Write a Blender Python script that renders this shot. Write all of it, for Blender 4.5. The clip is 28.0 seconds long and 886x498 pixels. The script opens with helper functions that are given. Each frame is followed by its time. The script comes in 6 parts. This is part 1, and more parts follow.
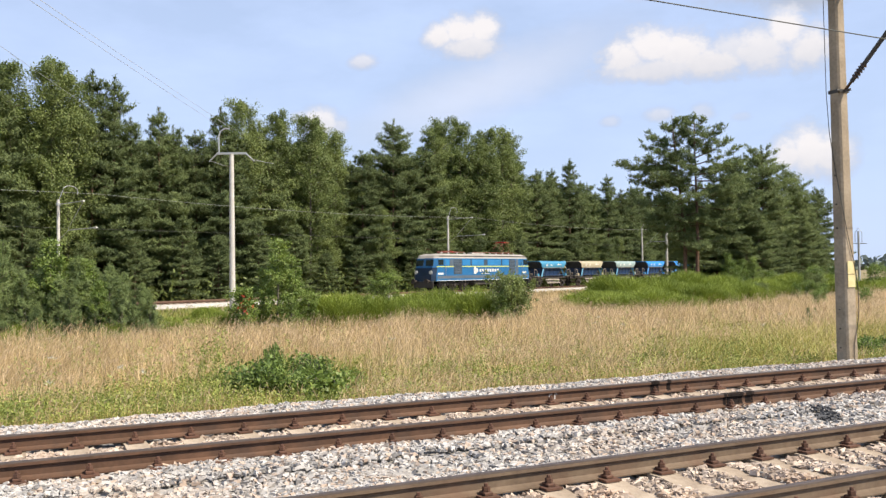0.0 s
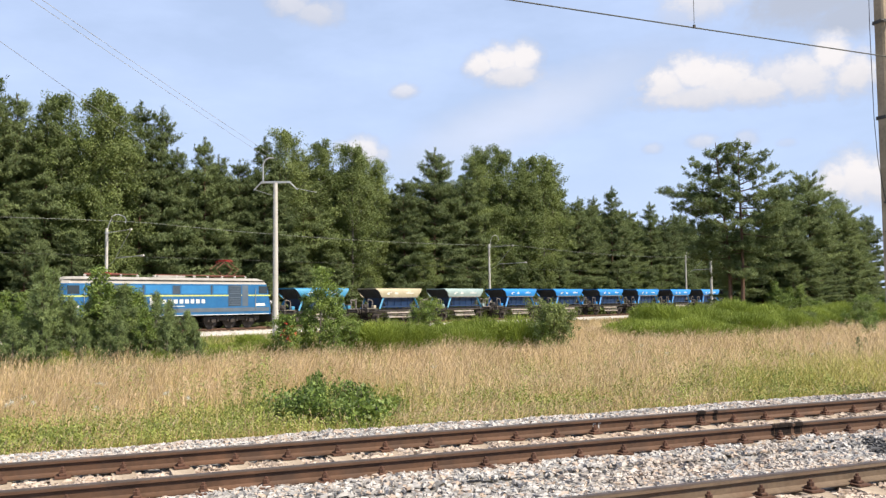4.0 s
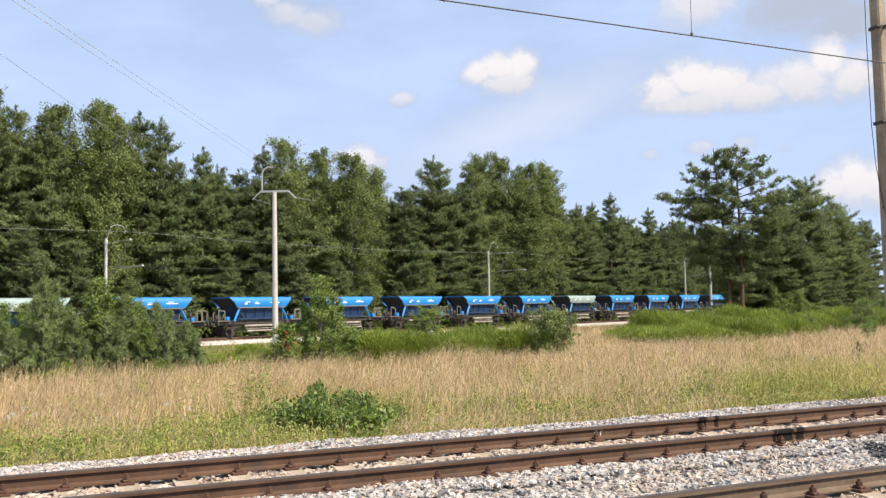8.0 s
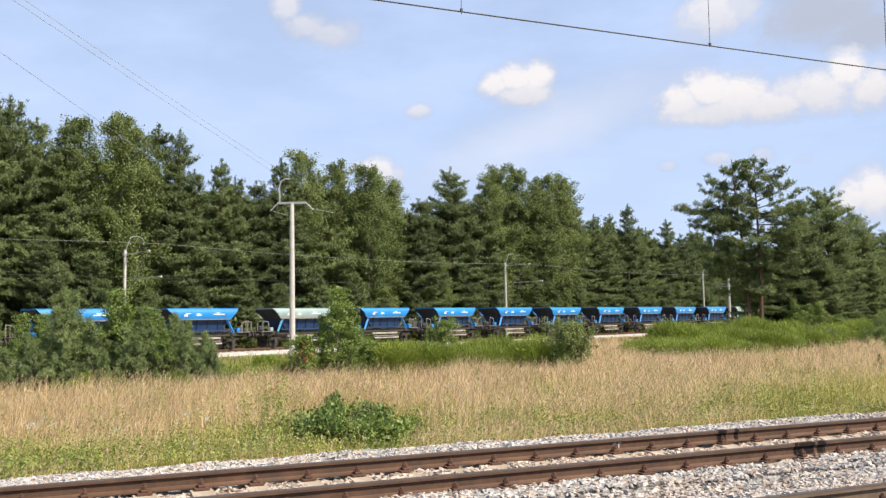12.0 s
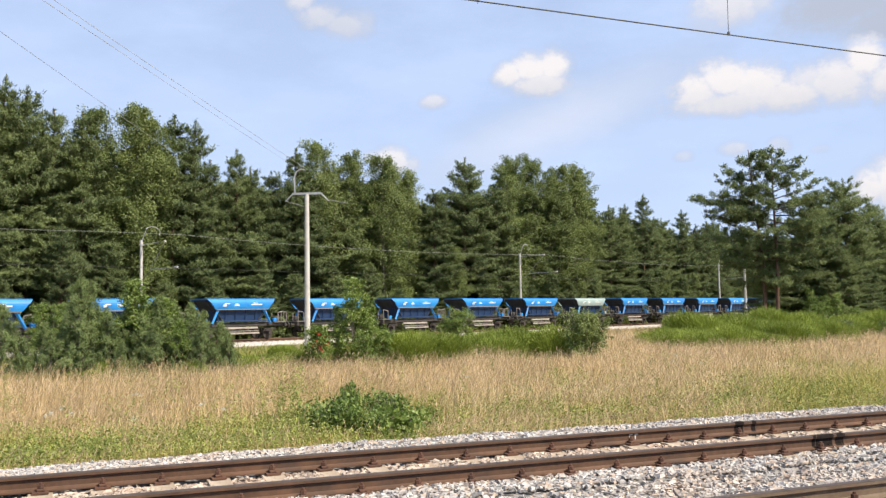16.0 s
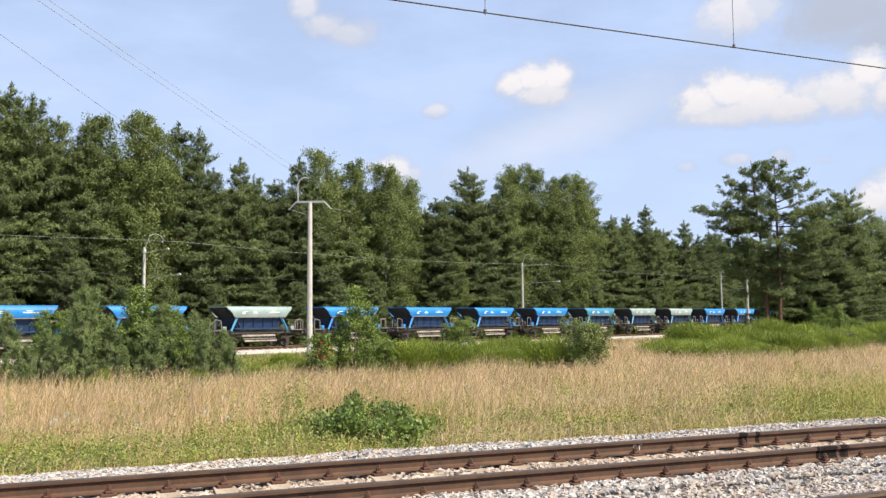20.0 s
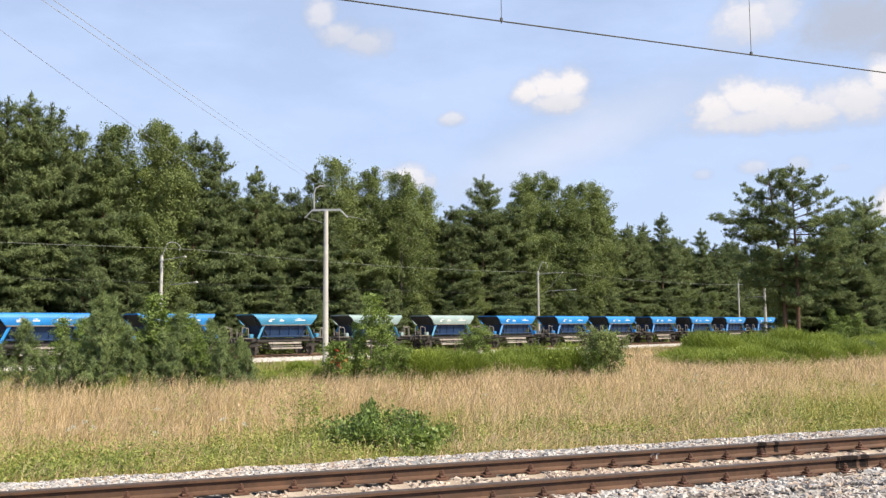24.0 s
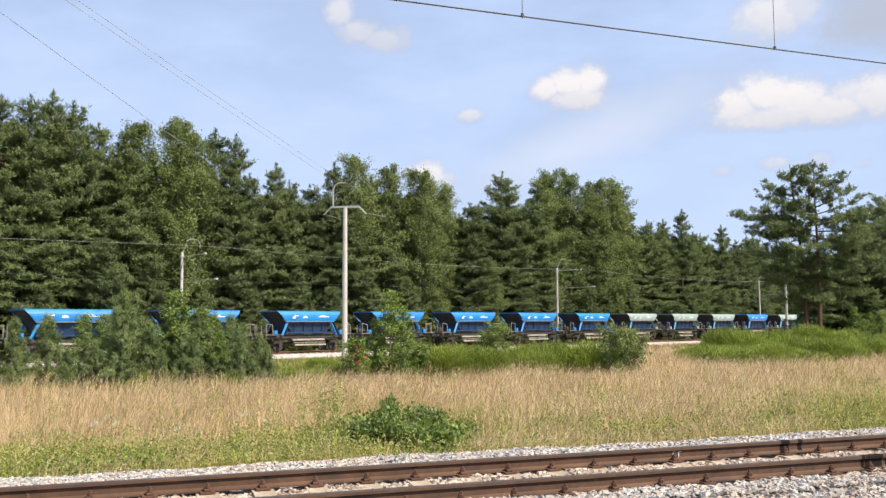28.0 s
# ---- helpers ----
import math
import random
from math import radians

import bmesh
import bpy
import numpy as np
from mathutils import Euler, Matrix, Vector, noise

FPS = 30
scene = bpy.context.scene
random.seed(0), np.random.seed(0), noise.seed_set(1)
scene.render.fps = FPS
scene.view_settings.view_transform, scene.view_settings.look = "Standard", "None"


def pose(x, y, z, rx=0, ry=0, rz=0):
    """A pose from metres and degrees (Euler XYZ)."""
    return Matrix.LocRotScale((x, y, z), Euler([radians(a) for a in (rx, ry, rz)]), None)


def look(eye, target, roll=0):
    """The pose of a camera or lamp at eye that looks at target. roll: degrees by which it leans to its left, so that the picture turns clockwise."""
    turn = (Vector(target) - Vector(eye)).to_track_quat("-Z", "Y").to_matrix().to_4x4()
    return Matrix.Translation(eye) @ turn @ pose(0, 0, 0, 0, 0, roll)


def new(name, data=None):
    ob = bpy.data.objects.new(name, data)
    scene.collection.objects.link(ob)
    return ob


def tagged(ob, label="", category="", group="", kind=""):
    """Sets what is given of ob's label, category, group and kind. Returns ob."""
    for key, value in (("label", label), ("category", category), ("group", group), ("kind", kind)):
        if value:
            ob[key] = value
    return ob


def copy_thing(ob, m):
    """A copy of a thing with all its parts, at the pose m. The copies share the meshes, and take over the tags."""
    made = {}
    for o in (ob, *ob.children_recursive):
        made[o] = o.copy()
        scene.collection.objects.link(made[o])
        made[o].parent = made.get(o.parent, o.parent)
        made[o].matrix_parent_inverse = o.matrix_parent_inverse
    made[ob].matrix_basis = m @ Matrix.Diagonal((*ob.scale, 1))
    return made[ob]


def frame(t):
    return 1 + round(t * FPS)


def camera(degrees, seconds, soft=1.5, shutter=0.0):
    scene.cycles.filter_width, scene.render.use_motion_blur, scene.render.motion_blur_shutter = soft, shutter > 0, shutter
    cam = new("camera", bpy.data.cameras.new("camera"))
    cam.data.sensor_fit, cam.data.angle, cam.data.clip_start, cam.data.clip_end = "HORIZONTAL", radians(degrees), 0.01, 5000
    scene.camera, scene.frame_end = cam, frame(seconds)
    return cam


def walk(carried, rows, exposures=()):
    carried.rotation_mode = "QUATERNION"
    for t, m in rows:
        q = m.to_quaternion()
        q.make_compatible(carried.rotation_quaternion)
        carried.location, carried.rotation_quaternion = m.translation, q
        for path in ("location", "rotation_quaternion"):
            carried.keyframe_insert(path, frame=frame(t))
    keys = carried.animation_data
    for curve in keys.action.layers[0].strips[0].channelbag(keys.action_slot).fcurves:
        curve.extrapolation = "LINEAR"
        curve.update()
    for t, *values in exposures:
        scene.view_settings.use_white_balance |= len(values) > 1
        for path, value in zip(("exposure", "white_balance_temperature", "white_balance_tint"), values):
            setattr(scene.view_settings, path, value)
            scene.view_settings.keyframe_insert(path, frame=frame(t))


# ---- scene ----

# camera: hand-held beside the line, world x along the near tracks, z = 0 at their rail heads
def view(x, y, z, heading, tilt, roll):
    return pose(x, y, z, 0, 0, heading - 90) @ pose(0, 0, 0, 90 + tilt, 0, 0) @ pose(0, 0, 0, 0, 0, roll)


cam = camera(2 * math.degrees(math.atan(784 / 1590)), 28.0, soft=1.4)
walk(cam, [
    (0, view(0.001, 0.000, 1.644, 63.31, 1.42, -0.70)),
    (0.5, view(0.000, -0.009, 1.648, 63.57, 1.71, -0.69)),
    (1, view(0.001, -0.014, 1.651, 63.79, 1.83, -0.72)),
    (1.5, view(0.005, 0.006, 1.638, 63.99, 1.83, -0.68)),
    (2, view(-0.001, 0.006, 1.637, 64.24, 1.87, -0.57)),
    (2.5, view(-0.008, 0.011, 1.647, 64.60, 2.04, -0.68)),
    (3, view(-0.054, -0.023, 1.642, 65.33, 2.42, -0.55)),
    (3.5, view(-0.026, -0.016, 1.642, 65.76, 2.86, -0.59)),
    (5.5, view(-0.041, -0.031, 1.643, 66.07, 3.63, -0.60)),
    (6, view(-0.038, -0.017, 1.644, 66.07, 3.60, -0.72)),
    (6.5, view(-0.052, -0.037, 1.649, 66.18, 3.43, -0.79)),
    (7, view(-0.055, -0.039, 1.652, 66.16, 3.56, -0.91)),
    (7.5, view(-0.046, -0.038, 1.651, 65.95, 3.63, -0.99)),
    (8, view(-0.064, -0.043, 1.657, 65.84, 3.70, -1.04)),
    (8.5, view(-0.064, -0.046, 1.651, 66.46, 3.80, -0.95)),
    (9, view(-0.064, -0.043, 1.650, 66.42, 4.02, -0.92)),
    (9.5, view(-0.059, -0.046, 1.650, 66.44, 4.14, -0.90)),
    (10, view(-0.066, -0.052, 1.653, 66.45, 4.26, -0.79)),
    (10.5, view(-0.066, -0.044, 1.655, 66.54, 4.38, -0.82)),
    (11, view(-0.070, -0.047, 1.651, 66.63, 4.46, -0.77)),
    (11.5, view(-0.075, -0.055, 1.656, 66.72, 4.49, -0.74)),
    (12, view(-0.064, -0.027, 1.650, 66.90, 4.45, -0.95)),
    (12.5, view(-0.060, -0.023, 1.648, 67.24, 4.39, -1.13)),
    (14.5, view(-0.064, -0.006, 1.652, 67.91, 4.14, -0.87)),
    (15, view(-0.081, -0.010, 1.648, 67.96, 4.19, -1.06)),
    (15.5, view(-0.074, -0.001, 1.651, 67.90, 4.00, -0.96)),
    (16, view(-0.073, 0.004, 1.652, 67.83, 3.87, -0.84)),
    (16.5, view(-0.081, 0.003, 1.655, 67.80, 3.92, -0.86)),
    (17, view(-0.089, 0.001, 1.656, 67.83, 3.92, -0.86)),
    (17.5, view(-0.090, 0.009, 1.654, 67.91, 3.84, -0.81)),
    (18, view(-0.098, 0.013, 1.652, 68.07, 3.73, -0.86)),
    (18.5, view(-0.105, 0.009, 1.651, 68.17, 3.84, -0.74)),
    (19, view(-0.114, -0.003, 1.657, 68.12, 4.27, -0.71)),
    (19.5, view(-0.130, -0.010, 1.651, 68.02, 4.50, -0.43)),
    (20, view(-0.138, -0.024, 1.659, 67.95, 4.44, -0.48)),
    (20.5, view(-0.126, -0.008, 1.657, 68.07, 4.42, -0.50)),
    (21, view(-0.127, 0.006, 1.651, 68.22, 4.15, -0.36)),
    (21.5, view(-0.119, 0.007, 1.657, 68.29, 4.11, -0.57)),
    (23.5, view(-0.147, -0.020, 1.660, 68.74, 4.86, -0.42)),
    (24, view(-0.150, -0.026, 1.658, 68.94, 4.96, -0.39)),
    (24.5, view(-0.159, -0.026, 1.657, 68.83, 5.01, -0.26)),
    (25, view(-0.151, -0.017, 1.660, 68.79, 5.08, -0.45)),
    (25.5, view(-0.155, -0.017, 1.656, 68.84, 5.11, -0.38)),
    (26, view(-0.149, -0.014, 1.663, 68.93, 5.06, -0.22)),
    (26.5, view(-0.148, -0.002, 1.657, 69.11, 5.02, -0.24)),
    (27, view(-0.149, -0.001, 1.656, 69.24, 5.05, -0.32)),
    (27.5, view(-0.160, -0.009, 1.654, 70.12, 5.10, -0.28)),
    (28, view(-0.169, 0.004, 1.653, 70.12, 4.77, -0.30)),
], exposures=[(0.0, 0.62, 6950, 12), (28.0, 0.62, 6950, 12)])

# ---- daylight ----
SUN_AZ, SUN_EL = radians(-52), radians(50)      # towards the sun, from +x anticlockwise
world = bpy.data.worlds.new("sky")
scene.world = world
world.use_nodes = True
wt = world.node_tree


def wmath(op, a, b=None, c=None, clamp=False):
    n = wt.nodes.new("ShaderNodeMath")
    n.operation, n.use_clamp = op, clamp
    for i, v in enumerate((a, b, c)):
        if v is None:
            continue
        if isinstance(v, (int, float)):
            n.inputs[i].default_value = v
        else:
            wt.links.new(v, n.inputs[i])
    return n.outputs[0]


bg = wt.nodes["Background"]
sky = wt.nodes.new("ShaderNodeTexSky")
sky.sky_type, sky.sun_disc = "NISHITA", False
sky.sun_elevation, sky.sun_rotation = SUN_EL, radians(90) - SUN_AZ
sky.air_density, sky.dust_density, sky.ozone_density = 1.0, 0.6, 1.6
coord = wt.nodes.new("ShaderNodeTexCoord")
sep = wt.nodes.new("ShaderNodeSeparateXYZ")
wt.links.new(coord.outputs["Generated"], sep.inputs[0])
dx, dy, dz = sep.outputs
az = wmath("MULTIPLY", wmath("ARCTAN2", dy, dx), 57.2958)
el = wmath("MULTIPLY", wmath("ARCSINE", dz), 57.2958)
plane = wt.nodes.new("ShaderNodeCombineXYZ")
wt.links.new(az, plane.inputs[0])
wt.links.new(el, plane.inputs[1])


def wnoise(scale, detail, rough, stretch=1.0):
    m = wt.nodes.new("ShaderNodeVectorMath")
    m.operation = "MULTIPLY"
    m.inputs[1].default_value = (1, stretch, 1)
    wt.links.new(plane.outputs[0], m.inputs[0])
    n = wt.nodes.new("ShaderNodeTexNoise")
    n.inputs["Scale"].default_value, n.inputs["Detail"].default_value = scale, detail
    n.inputs["Roughness"].default_value = rough
    wt.links.new(m.outputs[0], n.inputs["Vector"])
    return n.outputs["Fac"]


puff = wmath("SUBTRACT", wnoise(0.5, 3, 0.5, 1.3), 0.5)
billow = wmath("SUBTRACT", wnoise(1.5, 4, 0.5, 1.2), 0.5)
wisp = wmath("SUBTRACT", wnoise(4.2, 4, 0.6, 1.2), 0.5)
# heaps of fair-weather cloud, lobe by lobe: azimuth, elevation, half width, half height, density
CLOUDS = [[(63.4, 14.7, 1.22, 0.94, 1), (62.0, 15.0, 1.58, 1.19, 1), (60.5, 15.1, 1.30, 1.15, 1), (61.4, 14.1, 2.45, 0.97, 0.95), (59.3, 13.4, 1.15, 0.61, 0.35)],
          [(68.3, 13.2, 0.97, 0.54, 0.75)],
          [(51.8, 13.0, 1.87, 1.44, 1), (49.9, 13.6, 2.16, 1.51, 1), (48.3, 13.2, 2.16, 1.51, 1), (46.6, 12.3, 2.88, 1.22, 1), (49.7, 12.2, 4.25, 0.94, 0.95)],
          [(45.1, 12.9, 1.80, 1.44, 0.85), (43.6, 12.9, 2.38, 1.66, 0.95), (42.2, 13.8, 1.44, 1.51, 1), (40.9, 12.7, 1.66, 1.58, 1)],
          [(49.6, 18.0, 2.38, 1.73, 0.85), (48.0, 18.3, 1.87, 1.51, 0.7), (50.8, 17.1, 1.58, 0.94, 0.45)],
          [(76.8, 19.5, 1.22, 1.22, 0.75), (75.5, 18.3, 1.58, 0.97, 0.75), (74.0, 17.8, 1.94, 0.94, 0.75), (72.7, 18.1, 0.86, 0.76, 0.5)],
          [(71.0, 9.4, 1.44, 1.08, 0.9), (69.8, 9.2, 0.79, 0.79, 0.7), (72.2, 9.7, 0.86, 0.50, 0.6)],
          [(42.2, 6.7, 1.37, 1.30, 1), (41.0, 6.8, 1.58, 1.80, 1), (43.1, 6.2, 1.01, 0.72, 0.6), (39.9, 6.5, 1.58, 1.73, 1)],
          [(49.6, 9.5, 1.08, 0.54, 0.65)],
          [(47.0, 9.5, 0.83, 0.58, 0.5)],
          [(52.6, 9.2, 0.72, 0.40, 0.5)],
          [(44.8, 9.1, 0.65, 0.32, 0.35)],
          [(20, 12, 7, 3, 0.9)], [(105, 15, 6, 2.6, 0.9)], [(130, 11, 8, 3, 0.9)], [(-20, 14, 8, 3, 0.9)], [(-75, 16, 9, 3.5, 0.9)], [(-130, 13, 8, 3, 0.9)], [(170, 12, 8, 3, 0.9)]]
GREY_CLOUD = [(43.4, 17.2, 4.32, 1.94, 0.85), (41.2, 15.9, 2.66, 1.58, 0.85)]
cover, shade = None, None
for heap in CLOUDS + [GREY_CLOUD]:
    foot, head = min(q[1] - q[3] for q in heap), max(q[1] + q[3] for q in heap)
    light = wmath("MULTIPLY_ADD", wmath("SUBTRACT", wmath("ADD", el, wmath("MULTIPLY", billow, 0.9)), foot), 1.15 / (head - foot), 0.16, clamp=True)
    light = wmath("POWER", light, 0.6)
    for a, e, ra, re, dens in heap:
        px = wmath("DIVIDE", wmath("SUBTRACT", az, a), ra)
        pz = wmath("DIVIDE", wmath("SUBTRACT", el, e), re)
        low = wmath("MULTIPLY", wmath("MINIMUM", pz, 0.0), 0.5)          # flatter underside
        rr = wmath("SQRT", wmath("ADD", wmath("MULTIPLY", px, px), wmath("ADD", wmath("MULTIPLY", pz, pz), wmath("MULTIPLY", low, low))))
        body = wmath("ADD", wmath("SUBTRACT", 1.08, rr), wmath("ADD", wmath("MULTIPLY", puff, 0.75), wmath("ADD", wmath("MULTIPLY", billow, 0.55), wmath("MULTIPLY", wisp, 0.3))))
        ramp = wt.nodes.new("ShaderNodeMapRange")
        ramp.interpolation_type = "SMOOTHSTEP"
        ramp.inputs["From Min"].default_value, ramp.inputs["From Max"].default_value = -0.22, 0.72
        wt.links.new(body, ramp.inputs["Value"])
        m = wmath("MULTIPLY", ramp.outputs[0], dens, clamp=True)
        lit = wmath("MULTIPLY", m, wmath("MULTIPLY", light, 0.06 if heap is GREY_CLOUD else 0.86))
        cover = m if cover is None else wmath("MAXIMUM", cover, m)
        shade = lit if shade is None else wmath("MAXIMUM", shade, lit)
# a long faint streak of high cloud, slanting
sa, se = wmath("SUBTRACT", az, 60.5), wmath("SUBTRACT", el, 11.6)
lon = wmath("DIVIDE", wmath("ADD", wmath("MULTIPLY", sa, -0.943), wmath("MULTIPLY", se, 0.333)), 12.5)
lat = wmath("DIVIDE", wmath("ADD", wmath("ADD", wmath("MULTIPLY", sa, 0.333), wmath("MULTIPLY", se, 0.943)), wmath("MULTIPLY", puff, 1.2)), 2.6)
streak = wmath("SUBTRACT", 1.0, wmath("ADD", wmath("MULTIPLY", lon, lon), wmath("MULTIPLY", lat, lat)), clamp=True)
cover = wmath("MAXIMUM", cover, wmath("MULTIPLY", streak, 0.36))
shade = wmath("MAXIMUM", shade, wmath("MULTIPLY", streak, 0.75))
# thin veil of high haze, denser low down
veil = wmath("MULTIPLY", wmath("MULTIPLY_ADD", wnoise(0.07, 5, 0.6, 2.6), 2.4, -0.95, clamp=True), 0.32)
veil = wmath("ADD", veil, wmath("MULTIPLY_ADD", el, -0.008, 0.80, clamp=True), clamp=True)
hazed = wt.nodes.new("ShaderNodeMixRGB")
hazed.inputs[2].default_value = (5.0, 6.55, 9.8, 1)
wt.links.new(veil, hazed.inputs[0])
wt.links.new(sky.outputs[0], hazed.inputs[1])
tone = wt.nodes.new("ShaderNodeMixRGB")
tone.inputs[1].default_value, tone.inputs[2].default_value = (3.9, 4.5, 5.7, 1), (7.55, 7.65, 8.15, 1)
wt.links.new(wmath("MULTIPLY", shade, 1.25, clamp=True), tone.inputs[0])
full = wt.nodes.new("ShaderNodeMixRGB")
wt.links.new(cover, full.inputs[0])
wt.links.new(hazed.outputs[0], full.inputs[1])
wt.links.new(tone.outputs[0], full.inputs[2])
wt.links.new(full.outputs[0], bg.inputs["Color"])
bg.inputs["Strength"].default_value = 0.079

sun = new("sun", bpy.data.lights.new("sun", "SUN"))
sun.data.energy, sun.data.angle, sun.data.color = 5.0, radians(0.55), (1.0, 0.93, 0.80)
sun.matrix_world = look(Vector((math.cos(SUN_AZ) * math.cos(SUN_EL), math.sin(SUN_AZ) * math.cos(SUN_EL), math.sin(SUN_EL))) * 60, (0, 0, 0))


# ---- materials ----
def material(name, dark, light, scale=6.0, rough=0.8, metal=0.0, bump=0.0, bump_scale=60.0, island=0.0, thing=0.0, translucent=0.0, stain=None, stain_scale=0.6, stain_amount=0.5, odd=None):
    """Base colour wanders between dark and light by noise at two scales, by the loose piece (island) and by the object (thing)."""
    dark, light = [0.82 * c for c in dark], [0.82 * c for c in light]
    m = bpy.data.materials.new(name)
    m.use_nodes = True
    t = m.node_tree
    p = t.nodes["Principled BSDF"]
    p.inputs["Roughness"].default_value, p.inputs["Metallic"].default_value = rough, metal
    tc = t.nodes.new("ShaderNodeTexCoord")

    def tex(s, detail):
        n = t.nodes.new("ShaderNodeTexNoise")
        n.inputs["Scale"].default_value, n.inputs["Detail"].default_value = s, detail
        t.links.new(tc.outputs["Object"], n.inputs["Vector"])
        return n.outputs["Fac"]

    def calc(op, a, b, clamp=False):
        n = t.nodes.new("ShaderNodeMath")
        n.operation, n.use_clamp = op, clamp
        for i, v in enumerate((a, b)):
            if isinstance(v, (int, float)):
                n.inputs[i].default_value = v
            else:
                t.links.new(v, n.inputs[i])
        return n.outputs[0]

    fac = calc("ADD", calc("MULTIPLY", calc("SUBTRACT", tex(scale, 4), 0.5), 1.6), calc("MULTIPLY", calc("SUBTRACT", tex(scale * 7, 3), 0.5), 0.9))
    fac = calc("ADD", fac, 0.5)
    if island:
        g = t.nodes.new("ShaderNodeNewGeometry")
        fac = calc("ADD", fac, calc("MULTIPLY", calc("SUBTRACT", g.outputs["Random Per Island"], 0.5), 2 * island))
    if thing:
        o = t.nodes.new("ShaderNodeObjectInfo")
        fac = calc("ADD", fac, calc("MULTIPLY", calc("SUBTRACT", o.outputs["Random"], 0.5), 2 * thing))
    fac = calc("MULTIPLY", fac, 1.0, True)
    mix = t.nodes.new("ShaderNodeMixRGB")
    mix.inputs[1].default_value, mix.inputs[2].default_value = (*dark, 1), (*light, 1)
    t.links.new(fac, mix.inputs[0])
    out = mix.outputs[0]
    if stain:
        s = t.nodes.new("ShaderNodeMixRGB")
        s.inputs[2].default_value = (*stain, 1)
        t.links.new(calc("MULTIPLY", calc("MULTIPLY", calc("SUBTRACT", tex(stain_scale, 6), 0.5), 5.0, True), stain_amount), s.inputs[0])
        t.links.new(out, s.inputs[1])
        out = s.outputs[0]
    if odd:          # a share of the loose pieces has another colour
        o = t.nodes.new("ShaderNodeMixRGB")
        o.inputs[2].default_value = (*odd[0], 1)
        t.links.new(calc("MULTIPLY", calc("LESS_THAN", calc("FRACT", calc("MULTIPLY", g.outputs["Random Per Island"], 37.0), 0.0), odd[1]), 0.75), o.inputs[0])
        t.links.new(out, o.inputs[1])
        out = o.outputs[0]
    t.links.new(out, p.inputs["Base Color"])
    if bump:
        b = t.nodes.new("ShaderNodeBump")
        b.inputs["Strength"].default_value, b.inputs["Distance"].default_value = bump, 0.02
        t.links.new(tex(bump_scale, 5), b.inputs["Height"])
        t.links.new(b.outputs[0], p.inputs["Normal"])
    if translucent:
        tr = t.nodes.new("ShaderNodeBsdfTranslucent")
        t.links.new(out, tr.inputs["Color"])
        sh = t.nodes.new("ShaderNodeMixShader")
        sh.inputs[0].default_value = translucent
        t.links.new(p.outputs[0], sh.inputs[1])
        t.links.new(tr.outputs[0], sh.inputs[2])
        t.links.new(sh.outputs[0], t.nodes["Material Output"].inputs["Surface"])
    return m


def glass_material(name, tint=(0.02, 0.03, 0.035), rough=0.05):
    m = bpy.data.materials.new(name)
    m.use_nodes = True
    p = m.node_tree.nodes["Principled BSDF"]
    p.inputs["Base Color"].default_value = (*tint, 1)
    p.inputs["Roughness"].default_value = rough
    p.inputs["Specular IOR Level"].default_value = 0.8
    return m


M_EARTH = material("field soil and thatch", (0.13, 0.105, 0.05), (0.38, 0.29, 0.14), 0.5, 0.95, bump=0.6, bump_scale=9, stain=(0.09, 0.13, 0.035), stain_scale=0.16, stain_amount=0.6)
M_BED = material("ballast bed", (0.24, 0.225, 0.21), (0.46, 0.44, 0.42), 16, 0.95, bump=0.9, bump_scale=26)
M_STONE = material("grey crushed stone", (0.225, 0.218, 0.214), (0.63, 0.605, 0.58), 7, 0.9, island=0.48, stain=(0.50, 0.36, 0.25), stain_scale=0.7, stain_amount=0.38, odd=((0.43, 0.325, 0.25), 0.18))
M_STONE_RUST = material("rust-dusted crushed stone", (0.24, 0.19, 0.155), (0.72, 0.60, 0.50), 7, 0.9, island=0.45, stain=(0.40, 0.25, 0.15), stain_scale=1.6, stain_amount=0.5)
M_STONE_DARK = material("blackish stone", (0.02, 0.02, 0.022), (0.10, 0.10, 0.105), 7, 0.6, island=0.4)
M_STONE_FAR = material("pale fresh ballast", (0.34, 0.32, 0.295), (0.62, 0.59, 0.55), 2.0, 0.95, bump=0.9, bump_scale=12)
M_RAIL = material("rusty rail side", (0.058, 0.029, 0.015), (0.150, 0.075, 0.042), 3, 0.75, bump=0.15, bump_scale=90, stain=(0.05, 0.03, 0.022), stain_scale=2.5, stain_amount=0.5)
M_RAIL_DUSTY = material("dust-covered rail side", (0.098, 0.064, 0.040), (0.205, 0.148, 0.100), 3, 0.8, bump=0.15, bump_scale=90, stain=(0.10, 0.05, 0.03), stain_scale=1.7, stain_amount=0.6)
M_HEAD = material("dull worn rail head", (0.060, 0.043, 0.034), (0.130, 0.100, 0.083), 4, 0.5, metal=0.3)
M_CLIP = material("rusty fastening", (0.064, 0.031, 0.019), (0.165, 0.076, 0.046), 30, 0.8, thing=0.2)
M_GREASE = material("black rail grease", (0.010, 0.008, 0.008), (0.036, 0.028, 0.025), 20, 0.9)
M_GREASE.node_tree.nodes["Principled BSDF"].inputs["Specular IOR Level"].default_value = 0.08
M_SLEEPER = material("dusty concrete sleeper", (0.29, 0.225, 0.165), (0.52, 0.43, 0.335), 6, 0.9, bump=0.4, bump_scale=70, thing=0.15)
M_POLE = material("weathered concrete", (0.235, 0.185, 0.125), (0.51, 0.42, 0.31), 2.2, 0.9, bump=0.5, bump_scale=45, stain=(0.13, 0.105, 0.07), stain_scale=1.1, stain_amount=0.7)
